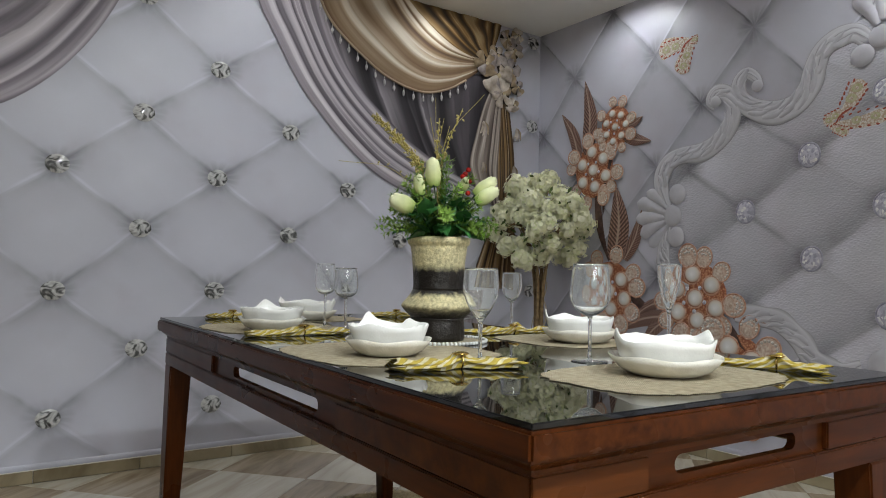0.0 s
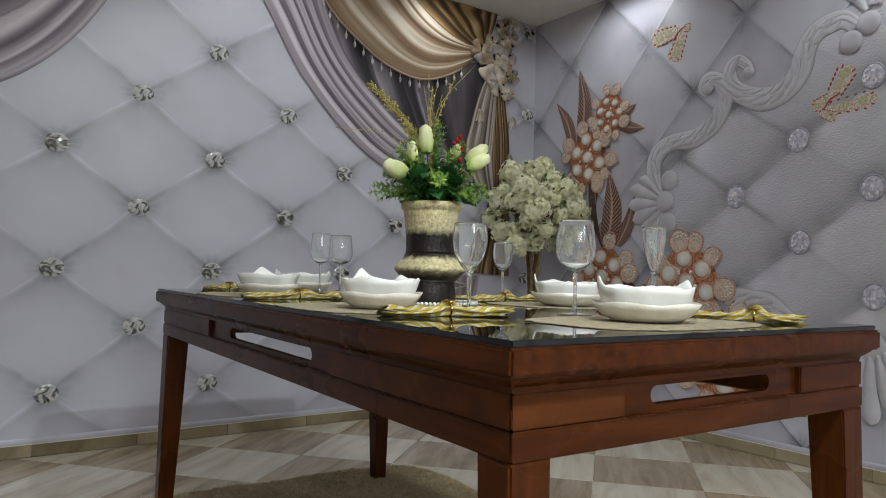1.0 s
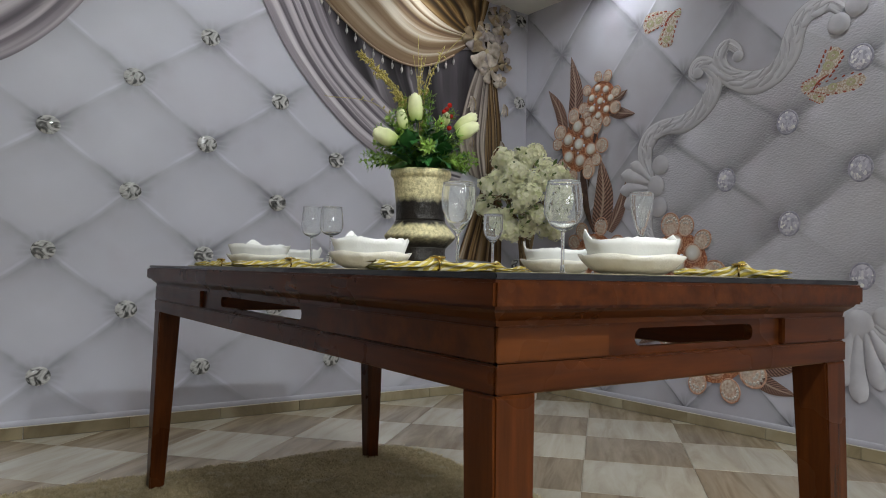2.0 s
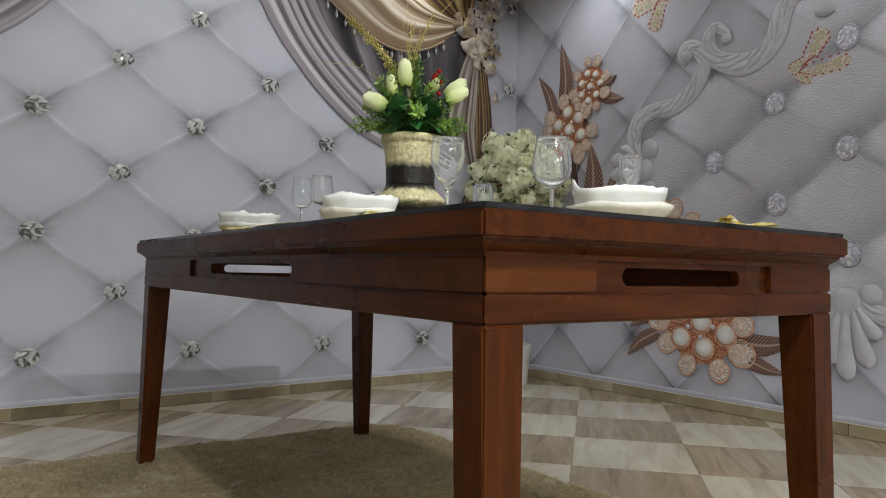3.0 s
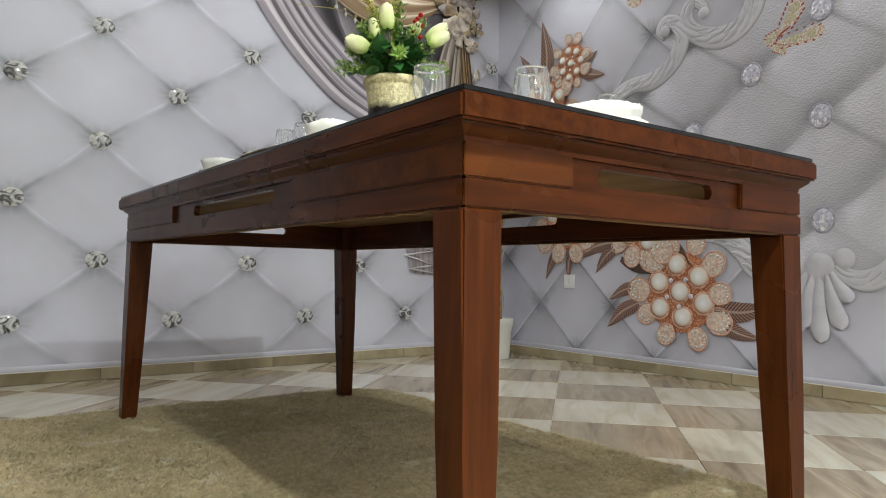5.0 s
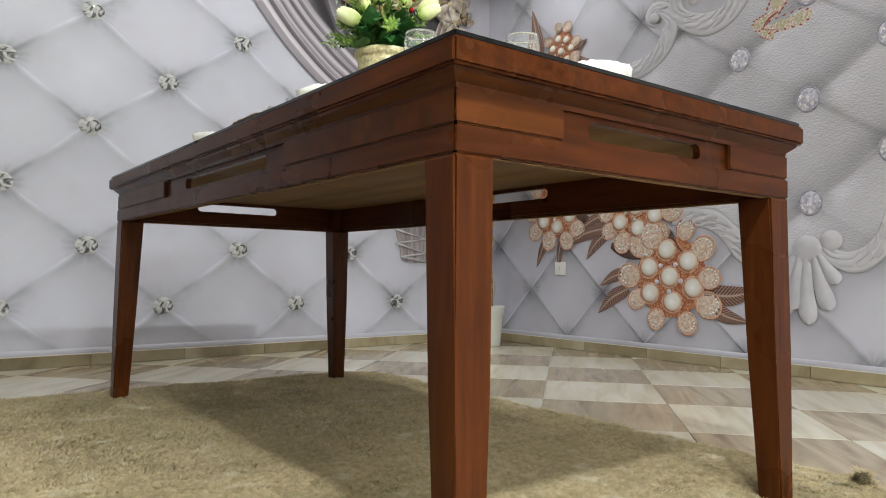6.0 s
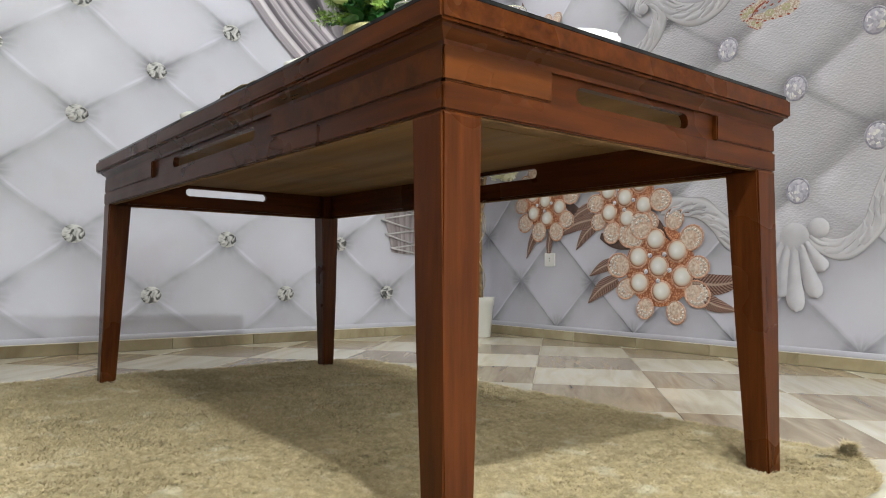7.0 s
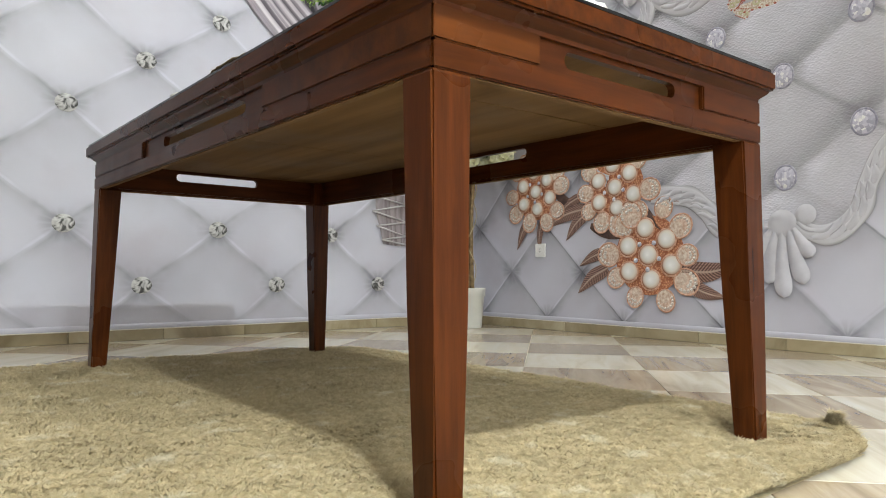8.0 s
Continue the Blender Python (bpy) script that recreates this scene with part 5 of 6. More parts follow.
for i in range(170):
    a, e = rng.uniform(0, 6.28), math.asin(rng.uniform(-0.8, 1.0))
    k = rng.uniform(0.6, 0.98)
    c = Vector((0.30 * k * math.cos(a) * math.cos(e), 0.30 * k * math.sin(a) * math.cos(e), 1.235 + 0.29 * k * math.sin(e)))
    d = Vector((rng.gauss(0, 1), rng.gauss(0, 1), rng.gauss(0.3, 1))).normalized()
    s = d.cross(Vector((0.3, 0.5, 0.8))).normalized()
    ln = rng.uniform(0.025, 0.05)
    sprigs.append(([c, c + d * ln * 0.5 + s * ln * 0.26, c + d * ln, c + d * ln * 0.5 - s * ln * 0.26], [(0, 1, 2, 3)]))
tagged(mesh_object("leaves", *gather(sprigs), SPRIG, tree, smooth=False), kind="stuff")

# ---- socket ----
WHITE_PLASTIC = simple_print("white_plastic", (0.74, 0.74, 0.73), (0.78, 0.78, 0.77), 8, 0.3)
DARK_HOLE = simple_print("dark_hole", (0.02, 0.02, 0.02), (0.03, 0.03, 0.03), 20, 0.6)
socket = tagged(new("wall_socket"), "white square plastic wall socket on the papered wall", "socket")
boxed("cover_plate", (EAST - 0.011, EAST - 0.0005, 3.10 - 0.041, 3.10 + 0.041, 0.477 - 0.041, 0.477 + 0.041), WHITE_PLASTIC, socket, 0.003)
rim("socket_ring", (3.10, 0.477), 0.023, 0.023, on_east, WHITE_PLASTIC, socket, 0.0112, 0.18, 0.002)
dome("socket_well", (3.10, 0.477), 0.019, 0.019, on_east, WHITE_PLASTIC, socket, 0.0113, 0.0004, 2, 18)
for dz in (-0.008, 0.008):
    dome("pin_hole", (3.10, 0.477 + dz), 0.003, 0.003, on_east, DARK_HOLE, socket, 0.0119, 0.0003, 2, 10)

# ---- downlight fittings, also at the added fill lamps ----
m, nt, b = material("lit_lens", 0.4)
b.inputs["Base Color"].default_value = (0.9, 0.9, 0.88, 1)
b.inputs["Emission Color"].default_value = (1.0, 0.97, 0.92, 1)
b.inputs["Emission Strength"].default_value = 30.0
LENS = m
first = None
for lx, ly, watts, beam, wide in DOWNLIGHTS_AND_FILL:
    at = pose(lx, ly, TOP)
    if first is None:
        first = empty("downlight", "round lit ceiling downlight with a white trim, mostly unseen and added", "lamp", "ceiling downlights", at=at)
        v, f = lathe([(0.040, -0.0005), (0.056, -0.0005), (0.056, -0.006), (0.050, -0.010), (0.042, -0.008), (0.040, -0.0005)], 28)
        mesh_object("trim_ring", v, f[:-2], WHITE_PLASTIC, first)
        v, f = lathe([(0.0, -0.0032), (0.0395, -0.0030), (0.0395, -0.0008)], 24)
        mesh_object("lens", v, f, LENS, first, "glowing lens")
    else:
        copy_thing(first, at)

# ---- things on the table ----
ON = 0.757


def mat_mat():
    m, nt, b = material("woven_jute", 0.85, 0, 0.2)
    x, y, _ = split(nt, coords(nt, "Object"))
    warp = calc(nt, "SINE", calc(nt, "MULTIPLY", x, 1500.0))
    weft = calc(nt, "SINE", calc(nt, "MULTIPLY", y, 1500.0))
    weave = calc(nt, "MULTIPLY", warp, weft)
    f = noise_of(nt, coords(nt, "Object"), 70, 3)
    col = ramp(nt, f, [(0.3, (0.29, 0.245, 0.165)), (0.7, (0.46, 0.40, 0.285))])
    paint(nt, b, mix(nt, 1.0, col, ramp(nt, weave, [(0.0, 0.88), (0.6, 1.0)]), "MULTIPLY"))
    bumped(nt, b, weave, 0.5, 0.001)
    return m


JUTE = mat_mat()


def placemat(cx, cy, rx, ry, seed):
    verts, faces = [], []
    n = 120
    for z, k in ((ON + 0.0003, 1.0), (ON + 0.0010, 1.0), (ON + 0.0016, 0.985)):
        for i in range(n):
            a = 2 * math.pi * i / n
            c, s = math.cos(a), math.sin(a)
            w = k * (1 + 0.03 * noise.noise((3 * c, 3 * s, seed)) + 0.035 * noise.noise((12 * c, 12 * s, seed)) + 0.02 * noise.noise((30 * c, 30 * s, seed)))
            verts.append((cx + rx * w * math.copysign(abs(c) ** 0.62, c), cy + ry * w * math.copysign(abs(s) ** 0.62, s), z))
    for j in range(2):
        for i in range(n):
            a, b = j * n + i, j * n + (i + 1) % n
            faces.append((a, b, b + n, a + n))
    faces += [tuple(reversed(range(n))), tuple(range(2 * n, 3 * n))]
    pm = empty("placemat", "beige woven jute placemat with a ragged rim on glass", "placemat", "placemats")
    mesh_object("weave", verts, faces, JUTE, pm, smooth=False)
    edge = [Vector(verts[n + i % n]) for i in range(n + 1)]
    mesh_object("edge_cord", *tube([q + Vector((0, 0, 0.0002)) for q in edge], 0.0009, 5), JUTE, pm)
    return pm


m, nt, b = material("glazed_porcelain", 0.22, 0, 0.5)
paint(nt, b, ramp(nt, noise_of(nt, coords(nt, "Object"), 12, 2), [(0.3, (0.76, 0.76, 0.73)), (0.7, (0.84, 0.84, 0.82))]))
bumped(nt, b, noise_of(nt, coords(nt, "Object"), 45, 4), 0.35, 0.003)
PORCELAIN = m
m, nt, b = material("pearly_shell_glaze", 0.16, 0, 0.5)
paint(nt, b, ramp(nt, noise_of(nt, coords(nt, "Object"), 16, 3), [(0.3, (0.66, 0.62, 0.53)), (0.7, (0.78, 0.76, 0.69))]))
bumped(nt, b, noise_of(nt, coords(nt, "Object"), 130, 3), 0.45, 0.002)
SHELL = m


def dish(name, prof, wave, points, mat, label, category, group):
    """A hand-shaped dish: profile rings out and back in, with a wavy rim and drawn-up points."""
    n = 72
    verts, faces = [], []
    rings = [(r, z, 0.0) for r, z in prof] + [(max(r - 0.0032, 0.001), z + 0.0028 * (i < len(prof) - 1), 1.0) for i, (r, z) in reversed(list(enumerate(prof)))]
    top = prof[-1][1]
    for r, z, inner in rings:
        f = min(max(z / top, 0), 1)
        for i in range(n):
            a = 2 * math.pi * i / n
            flute = wave * f * math.cos(14 * a) + 0.02 * f * noise.noise((2 * math.cos(a), 2 * math.sin(a), 5.0))
            rise = 0.0
            for pa, ph, pw in points:
                da = abs((a - pa + math.pi) % (2 * math.pi) - math.pi)
                rise += ph * max(0.0, 1 - da / pw) ** 1.1
            rise += 0.002 * math.sin(5 * a + 1.0) + ((0.0022 * noise.noise((7 * math.cos(a), 7 * math.sin(a), 2.0)) + 0.0018 * noise.noise((19 * math.cos(a), 19 * math.sin(a), 6.0))) if points else 0)
            square = 1 + (0.06 * f * math.cos(4 * a + 0.6) + 0.03 * f * noise.noise((4 * math.cos(a), 4 * math.sin(a), 8 * z)) if points else 0)
            k = r * (1 + flute) * square * (1 + 0.6 * rise * f ** 3)
            verts.append((k * math.cos(a), k * math.sin(a), z + rise * f ** 4))
    for j in range(len(rings) - 1):
        for i in range(n):
            p, q = j * n + i, j * n + (i + 1) % n
            faces.append((p, q, q + n, p + n))
    faces += [tuple(reversed(range(n))), tuple((len(rings) - 1) * n + i for i in range(n))]
    return tagged(mesh_object(name, verts, faces, mat), label, category, group)


UNDER = [(0.052, 0.0), (0.062, 0.002), (0.078, 0.010), (0.090, 0.022), (0.097, 0.033)]
BASIN = [(0.064, 0.0), (0.071, 0.002), (0.080, 0.016), (0.086, 0.032), (0.090, 0.043)]
# x, y, size, and the drawn-up points of each bowl's rim: where, how high, how wide
STACKS = [
    (0.768, 2.146, 0.92, [(1.43, 0.019, 0.36), (-0.5, 0.004, 0.3), (3.4, 0.004, 0.4)]),
    (0.754, 1.508, 0.88, [(1.60, 0.021, 0.34), (0.45, 0.010, 0.2), (-0.62, 0.006, 0.26), (3.6, 0.004, 0.4)]),
    (1.020, 2.474, 1.01, [(2.52, 0.013, 0.24), (-0.62, 0.014, 0.24), (1.0, 0.004, 0.4)]),
    (1.315, 1.53, 0.96, [(2.62, 0.017, 0.26), (-0.5, 0.007, 0.26), (1.2, 0.004, 0.3)]),
    (1.027, 1.06, 0.965, [(2.72, 0.016, 0.24), (-0.25, 0.014, 0.26), (0.6, 0.004, 0.2), (4.3, 0.003, 0.3)]),
]
for i, (cx, cy, size, points) in enumerate(STACKS):
    saucer = dish("plate", UNDER, 0.014, [], SHELL, "pearly white fluted plate under a bowl on a placemat", "plate", "stacked plates")
    saucer.matrix_basis = pose(cx, cy, ON + 0.0024, 0, 0, 47 * i) @ Matrix.Diagonal((size, size, 1.0, 1.0))
    basin = dish("bowl", BASIN, 0.0, points, PORCELAIN, "white porcelain bowl with a wavy pointed rim", "bowl", "stacked bowls")
    basin.matrix_basis = pose(cx, cy, ON + 0.0168) @ Matrix.Diagonal((size, size, 1.06, 1.0))
for cx, cy, rx, ry, seed in [(0.804, 2.238, 0.182, 0.182, 1.0), (0.787, 1.562, 0.20, 0.205, 2.0), (1.033, 2.529, 0.195, 0.137, 3.0), (1.32, 1.586, 0.143, 0.168, 4.0), (1.022, 1.056, 0.208, 0.146, 5.0)]:
    placemat(cx, cy, rx, ry, seed)

GLASS = bpy.data.materials.new("clear_glass")
GLASS.use_nodes = True
nt = GLASS.node_tree
nt.nodes.remove(nt.nodes["Principled BSDF"])
pure = nt.nodes.new("ShaderNodeBsdfGlass")
pure.inputs["Color"].default_value, pure.inputs["Roughness"].default_value, pure.inputs["IOR"].default_value = (0.985, 0.99, 0.99, 1), 0.0, 1.5
# a little white diffuse stands in for haze and brightens the glass
haze_diffuse, hazed = nt.nodes.new("ShaderNodeBsdfDiffuse"), nt.nodes.new("ShaderNodeMixShader")
haze_diffuse.inputs["Color"].default_value = (0.85, 0.85, 0.84, 1)
hazed.inputs[0].default_value = 0.035
nt.links.new(pure.outputs[0], hazed.inputs[1])
nt.links.new(haze_diffuse.outputs[0], hazed.inputs[2])
nt.links.new(hazed.outputs[0], nt.nodes["Material Output"].inputs[0])


def stemware(name, foot, stem_top, bowl, label, group, at):
    """bowl: (radius, height) from the stem's top to the rim. The wall is thin and hollow."""
    g = empty(name, label, "glass", group, at=at)
    dense = [(p.x, p.y) for p in spline([(r, z, 0) for r, z in bowl], 22)]
    n = len(dense)
    # the wall thickens towards the stem
    inn = [(max(r - 0.0011 - 0.0015 * max(1 - i / 5, 0), 0.0), z + 0.0025 * max(1 - i / 6, 0)) for i, (r, z) in enumerate(dense)]
    lip = (dense[-1][0] - 0.0005, dense[-1][1] + 0.0006)
    v, f = lathe([(0.0, stem_top)] + dense + [lip] + inn[:0:-1] + [(0.0, inn[1][1] - 0.0004)], 44)
    o = mesh_object("bowl", v, f, GLASS, g)
    v, f = lathe([(0.0, 0.0054), (0.0048, 0.0058), (0.0036, 0.02), (0.0034, stem_top * 0.6), (0.0042, stem_top * 0.93), (bowl[0][0], stem_top - 0.0006), (0.0, stem_top - 0.0004)], 18)
    s = mesh_object("stem", v, f, GLASS, g)
    v, f = lathe([(0.0, 0.0006), (foot * 0.97, 0.0004), (foot, 0.0012), (foot * 0.6, 0.0028), (foot * 0.25, 0.0042), (0.0046, 0.0052), (0.0, 0.0052)], 36)
    k = mesh_object("foot", v, f, GLASS, g)
    for part_ob in (o, s, k):
        part_ob.visible_shadow = False
    return g


WINE = [(0.0045, 0.075), (0.010, 0.083), (0.020, 0.097), (0.029, 0.116), (0.0335, 0.134), (0.0340, 0.150), (0.0315, 0.176)]
BIG = [(0.005, 0.088), (0.016, 0.092), (0.030, 0.104), (0.0385, 0.120), (0.0395, 0.134), (0.037, 0.160), (0.033, 0.188)]
SMALL = [(0.005, 0.088), (0.010, 0.092), (0.020, 0.103), (0.027, 0.120), (0.0285, 0.140), (0.027, 0.170)]
ROUND = [(0.0045, 0.0), (0.015, 0.003), (0.0255, 0.012), (0.0308, 0.028), (0.0308, 0.048), (0.0285, 0.072), (0.0265, 0.090)]
FLUTE = [(0.0045, 0.085), (0.008, 0.096), (0.014, 0.114), (0.0205, 0.137), (0.0255, 0.162), (0.0270, 0.195)]
stemware("wine_glass", 0.032, 0.075, WINE, "clear tulip wine glass beside the vase", "table glasses", pose(0.861, 1.352, ON))
stemware("wine_glass", 0.036, 0.088, BIG, "large clear rounded wine glass, empty, on the table", "table glasses", pose(1.053, 1.254, ON))
stemware("wine_glass", 0.030, 0.088, SMALL, "small clear stemmed glass near the vase", "table glasses", pose(1.345, 1.82, ON))
stemware("champagne_flute", 0.030, 0.085, FLUTE, "clear champagne flute behind the stacked bowls", "table glasses", pose(1.366, 1.307, ON))
stemware("wine_glass", 0.030, 0.096, [(r, z + 0.096) for r, z in ROUND], "tall clear round-bowled glass at the far end", "table glasses", pose(0.953, 2.204, ON))
stemware("wine_glass", 0.030, 0.094, [(r * 1.06, z * 0.89 + 0.094) for r, z in ROUND], "clear round-bowled glass behind a folded napkin", "table glasses", pose(0.928, 2.026, ON))


def napkin_mat():
    m, nt, b = material("yellow_striped_cotton", 0.8, 0, 0.2)
    u, v, _ = split(nt, coords(nt, "UV"))
    s = calc(nt, "FRACT", calc(nt, "ADD", calc(nt, "MULTIPLY", u, 8.0), calc(nt, "MULTIPLY", v, 6.0)))
    f = noise_of(nt, coords(nt, "Object"), 90, 3)
    col = mix(nt, ramp(nt, s, [(0.50, 0.0), (0.56, 1.0), (0.90, 1.0), (0.96, 0.0)]), (0.46, 0.35, 0.06), (0.62, 0.56, 0.38))
    col = mix(nt, ramp(nt, s, [(0.44, 0.0), (0.47, 0.75), (0.53, 0.0)]), col, (0.13, 0.10, 0.03))
    paint(nt, b, mix(nt, 1.0, col, ramp(nt, f, [(0.3, 0.70), (0.7, 1.0)]), "MULTIPLY"))
    bumped(nt, b, f, 0.3, 0.001)
    return m


COTTON = napkin_mat()
m, nt, b = material("polished_gold_ring", 0.18, 1.0)
paint(nt, b, ramp(nt, noise_of(nt, coords(nt, "Object"), 40, 2), [(0.3, (0.55, 0.36, 0.10)), (0.7, (0.80, 0.60, 0.24))]))
GOLD = m


def napkin(p, q, wide, seed):
    """A pleated cloth drawn through a gold ring, lying from p to q."""
    d = Vector((q[0] - p[0], q[1] - p[1], 0))
    ln = d.length
    nk = empty("napkin", "yellow and white striped napkin drawn through a gold ring", "napkin", "folded napkins", at=pose((p[0] + q[0]) / 2, (p[1] + q[1]) / 2, ON, 0, 0, math.degrees(math.atan2(d.y, d.x))))
    rnd = random.Random(seed)
    ring = rnd.uniform(0.52, 0.62)
    n, mm = 60, 26
    verts, uvs, faces = [], [], []
    for i in range(n):
        s = i / (n - 1)
        pinch = math.exp(-((s - ring) / 0.12) ** 2)
        half = wide * (0.62 + 0.38 * abs(s - ring) / 0.55) * (1 - 0.66 * pinch)
        high = 0.0085 + 0.006 * pinch
        for k in range(mm):
            a = 2 * math.pi * k / mm
            c, z = math.cos(a), math.sin(a)
            fold = 0.22 * math.sin(a * 7 + s * 5 + seed) + 0.5 * noise.noise((c * 2, z * 2, s * 6 + seed))
            wob = 0.006 * noise.noise((s * 4, seed, 0))
            verts.append((ln * (s - 0.5) + 0.012 * (abs(s - 0.5) > 0.49) * fold * 4, half * c * (1 + fold) + wob, max(high * (1 + z * (1 + fold)) * (0.9 + 0.35 * noise.noise((s * 7, c, seed))), 0.0006)))
            uvs.append((s * ln / 0.2, k / mm))
    for i in range(n - 1):
        for k in range(mm):
            a, b = i * mm + k, i * mm + (k + 1) % mm
            faces.append((a, b, b + mm, a + mm))
    faces += [tuple(reversed(range(mm))), tuple((n - 1) * mm + k for k in range(mm))]
    mesh_object("cloth", verts, faces, COTTON, nk, uvs=uvs)
    x = ln * (ring - 0.5)
    pts = [Vector((x, (wide * 0.36) * math.cos(t), 0.0135 + 0.0120 * math.sin(t))) for t in [k * 6.2832 / 28 for k in range(29)]]
    mesh_object("gold_ring", *tube(pts, 0.0022, 6), GOLD, nk, "shiny gold napkin ring")
    dome_v, dome_f = lathe([(0.0, 0.0), (0.008, 0.001), (0.010, 0.006), (0.006, 0.011), (0.0, 0.012)], 12)
    mesh_object("ring_knot", [(x + a * 1.6, b * 1.6, c * 0.5 + 0.0235) for a, b, c in dome_v], dome_f, GOLD, nk)
    return nk


napkin((0.658, 1.328), (0.866, 1.264), 0.040, 3.0)
napkin((0.647, 1.985), (0.90, 1.97), 0.030, 4.0)
napkin((1.234, 1.106), (1.305, 0.93), 0.022, 5.0)
napkin((1.18, 1.824), (1.423, 1.765), 0.030, 6.0)
napkin((1.326, 2.58), (1.452, 2.471), 0.026, 7.0)
napkin((0.762, 2.658), (0.894, 2.665), 0.026, 8.0)

# ---- vase ----
V = (1.014, 1.711)


def vase_mat():
    m, nt, b = material("gold_and_black_crackle", 0.5, 0, 0.4)
    z = split(nt, coords(nt, "Object"))[2]
    v = coords(nt, "Object")
    rough = noise_of(nt, v, 45, 5, 0.7)
    zz = calc(nt, "ADD", z, calc(nt, "MULTIPLY", calc(nt, "SUBTRACT", rough, 0.5), 0.03))
    gold = ramp(nt, calc(nt, "MULTIPLY", zz, 4.0), [(0.26, 0.0), (0.30, 0.2), (0.34, 0.85), (0.42, 0.9), (0.46, 0.0), (0.66, 0.0), (0.73, 0.85), (1.0, 1.0)])
    fine = ramp(nt, noise_of(nt, v, 120, 4, 0.7), [(0.3, 0.45), (0.6, 1.0)])
    col = mix(nt, gold, (0.014, 0.011, 0.009), mix(nt, 1.0, (0.84, 0.75, 0.44), fine, "MULTIPLY"))
    paint(nt, b, col)
    nt.links.new(ramp(nt, gold, [(0.0, 0.32), (1.0, 0.5)]), b.inputs["Roughness"])
    nt.links.new(calc(nt, "MULTIPLY", gold, 0.2), b.inputs["Metallic"])
    bumped(nt, b, rough, 0.8, 0.006)
    return m


VASE_MAT = vase_mat()
coaster = empty("beaded_coaster", "round coaster edged with white beads under the vase", "coaster", at=pose(*V, ON))
v, f = lathe([(0.112, 0.0003), (0.114, 0.0018), (0.110, 0.0030), (0.0, 0.0030)], 48)
mesh_object("disc", v, f, JUTE, coaster)
BEAD = simple_print("white_glass_bead", (0.55, 0.55, 0.54), (0.75, 0.75, 0.73), 40, 0.15)
beads = []
for i in range(76):
    a = i * 2 * math.pi / 76
    bv, bf = lathe([(0.0, 0.0), (0.0036, 0.0013), (0.0046, 0.0046), (0.0036, 0.0078), (0.0, 0.0092)], 8)
    beads.append(([(q[0] + 0.1175 * math.cos(a), q[1] + 0.1175 * math.sin(a), q[2]) for q in bv], bf))
mesh_object("bead_edge", *gather(beads), BEAD, coaster)
vase = empty("vase", "rough gold and black banded vase with a flared shoulder ring", "vase", at=pose(*V, ON + 0.0032))
prof = [(0.058, 0.0), (0.064, 0.003), (0.066, 0.02), (0.064, 0.045), (0.066, 0.055), (0.080, 0.070), (0.0885, 0.081), (0.0865, 0.088), (0.073, 0.104), (0.064, 0.118), (0.0615, 0.130), (0.0615, 0.15), (0.0635, 0.18), (0.067, 0.21), (0.0695, 0.228), (0.0745, 0.232), (0.0765, 0.242), (0.0735, 0.248)]
dense = [(p.x, p.y) for p in spline([(r, z, 0) for r, z in prof], 60)]
dense[0] = (0.058, 0.0)
dense += [(0.066, 0.247), (0.062, 0.22), (0.055, 0.15)]
cuts = [0, next(i for i, q in enumerate(dense) if q[1] > 0.052), next(i for i, q in enumerate(dense) if q[1] > 0.118), len(dense) - 1]
for name, a, c in zip(("foot", "shoulder_ring", "neck"), cuts, cuts[1:]):
    v, f = lathe(dense[a:c + 1], 56, 0.018, 3.0)
    mesh_object(name, v, f[:-1] if name == "neck" else f, VASE_MAT, vase)

# ---- flower arrangement in the vase ----
bouquet = empty("flower_arrangement", "pale green rose buds, ferns, red berries and gold sprays", "flowers", at=pose(*V, ON + 0.2, 0, 0, -1.8) @ Matrix.Scale(0.99, 4))
# the bouquet is laid out round this point of its own
HEART = (1.052, 1.682)
OFF = Vector((*HEART, ON + 0.2))


def green(name, dark, light, rough=0.4):
    m, nt, b = material(name, rough, 0, 0.4)
    f = noise_of(nt, coords(nt, "Object"), 38, 3)
    r = nt.nodes.new("ShaderNodeNewGeometry").outputs["Random Per Island"]
    col = ramp(nt, f, [(0.3, dark), (0.7, light)])
    paint(nt, b, mix(nt, 1.0, col, ramp(nt, r, [(0.0, 0.6), (1.0, 1.0)]), "MULTIPLY"))
    return m


LEAF, FERN = green("dark_rose_leaf", (0.018, 0.09, 0.022), (0.05, 0.20, 0.045), 0.35), green("light_fern", (0.19, 0.36, 0.045), (0.36, 0.56, 0.10), 0.5)
STALK = green("green_stalk", (0.05, 0.09, 0.03), (0.10, 0.15, 0.05))
m, nt, b = material("pale_green_petal", 0.55, 0, 0.3)
h = split(nt, coords(nt, "UV"))[1]
tint = ramp(nt, h, [(0.0, (0.30, 0.42, 0.09)), (0.30, (0.66, 0.72, 0.33)), (1.0, (0.83, 0.85, 0.56))])
paint(nt, b, mix(nt, 1.0, tint, ramp(nt, noise_of(nt, coords(nt, "Object"), 50, 3), [(0.3, 0.88), (0.7, 1.0)]), "MULTIPLY"))
BUD = m
BERRY = simple_print("glossy_red_berry", (0.22, 0.008, 0.008), (0.42, 0.02, 0.015), 60, 0.15)
m, nt, b = material("gold_glitter", 0.32, 0.6)
paint(nt, b, ramp(nt, cells_of(nt, coords(nt, "Object"), 420, "Distance"), [(0.2, (0.90, 0.80, 0.34)), (0.6, (0.40, 0.33, 0.08))]))
GLITTER = m


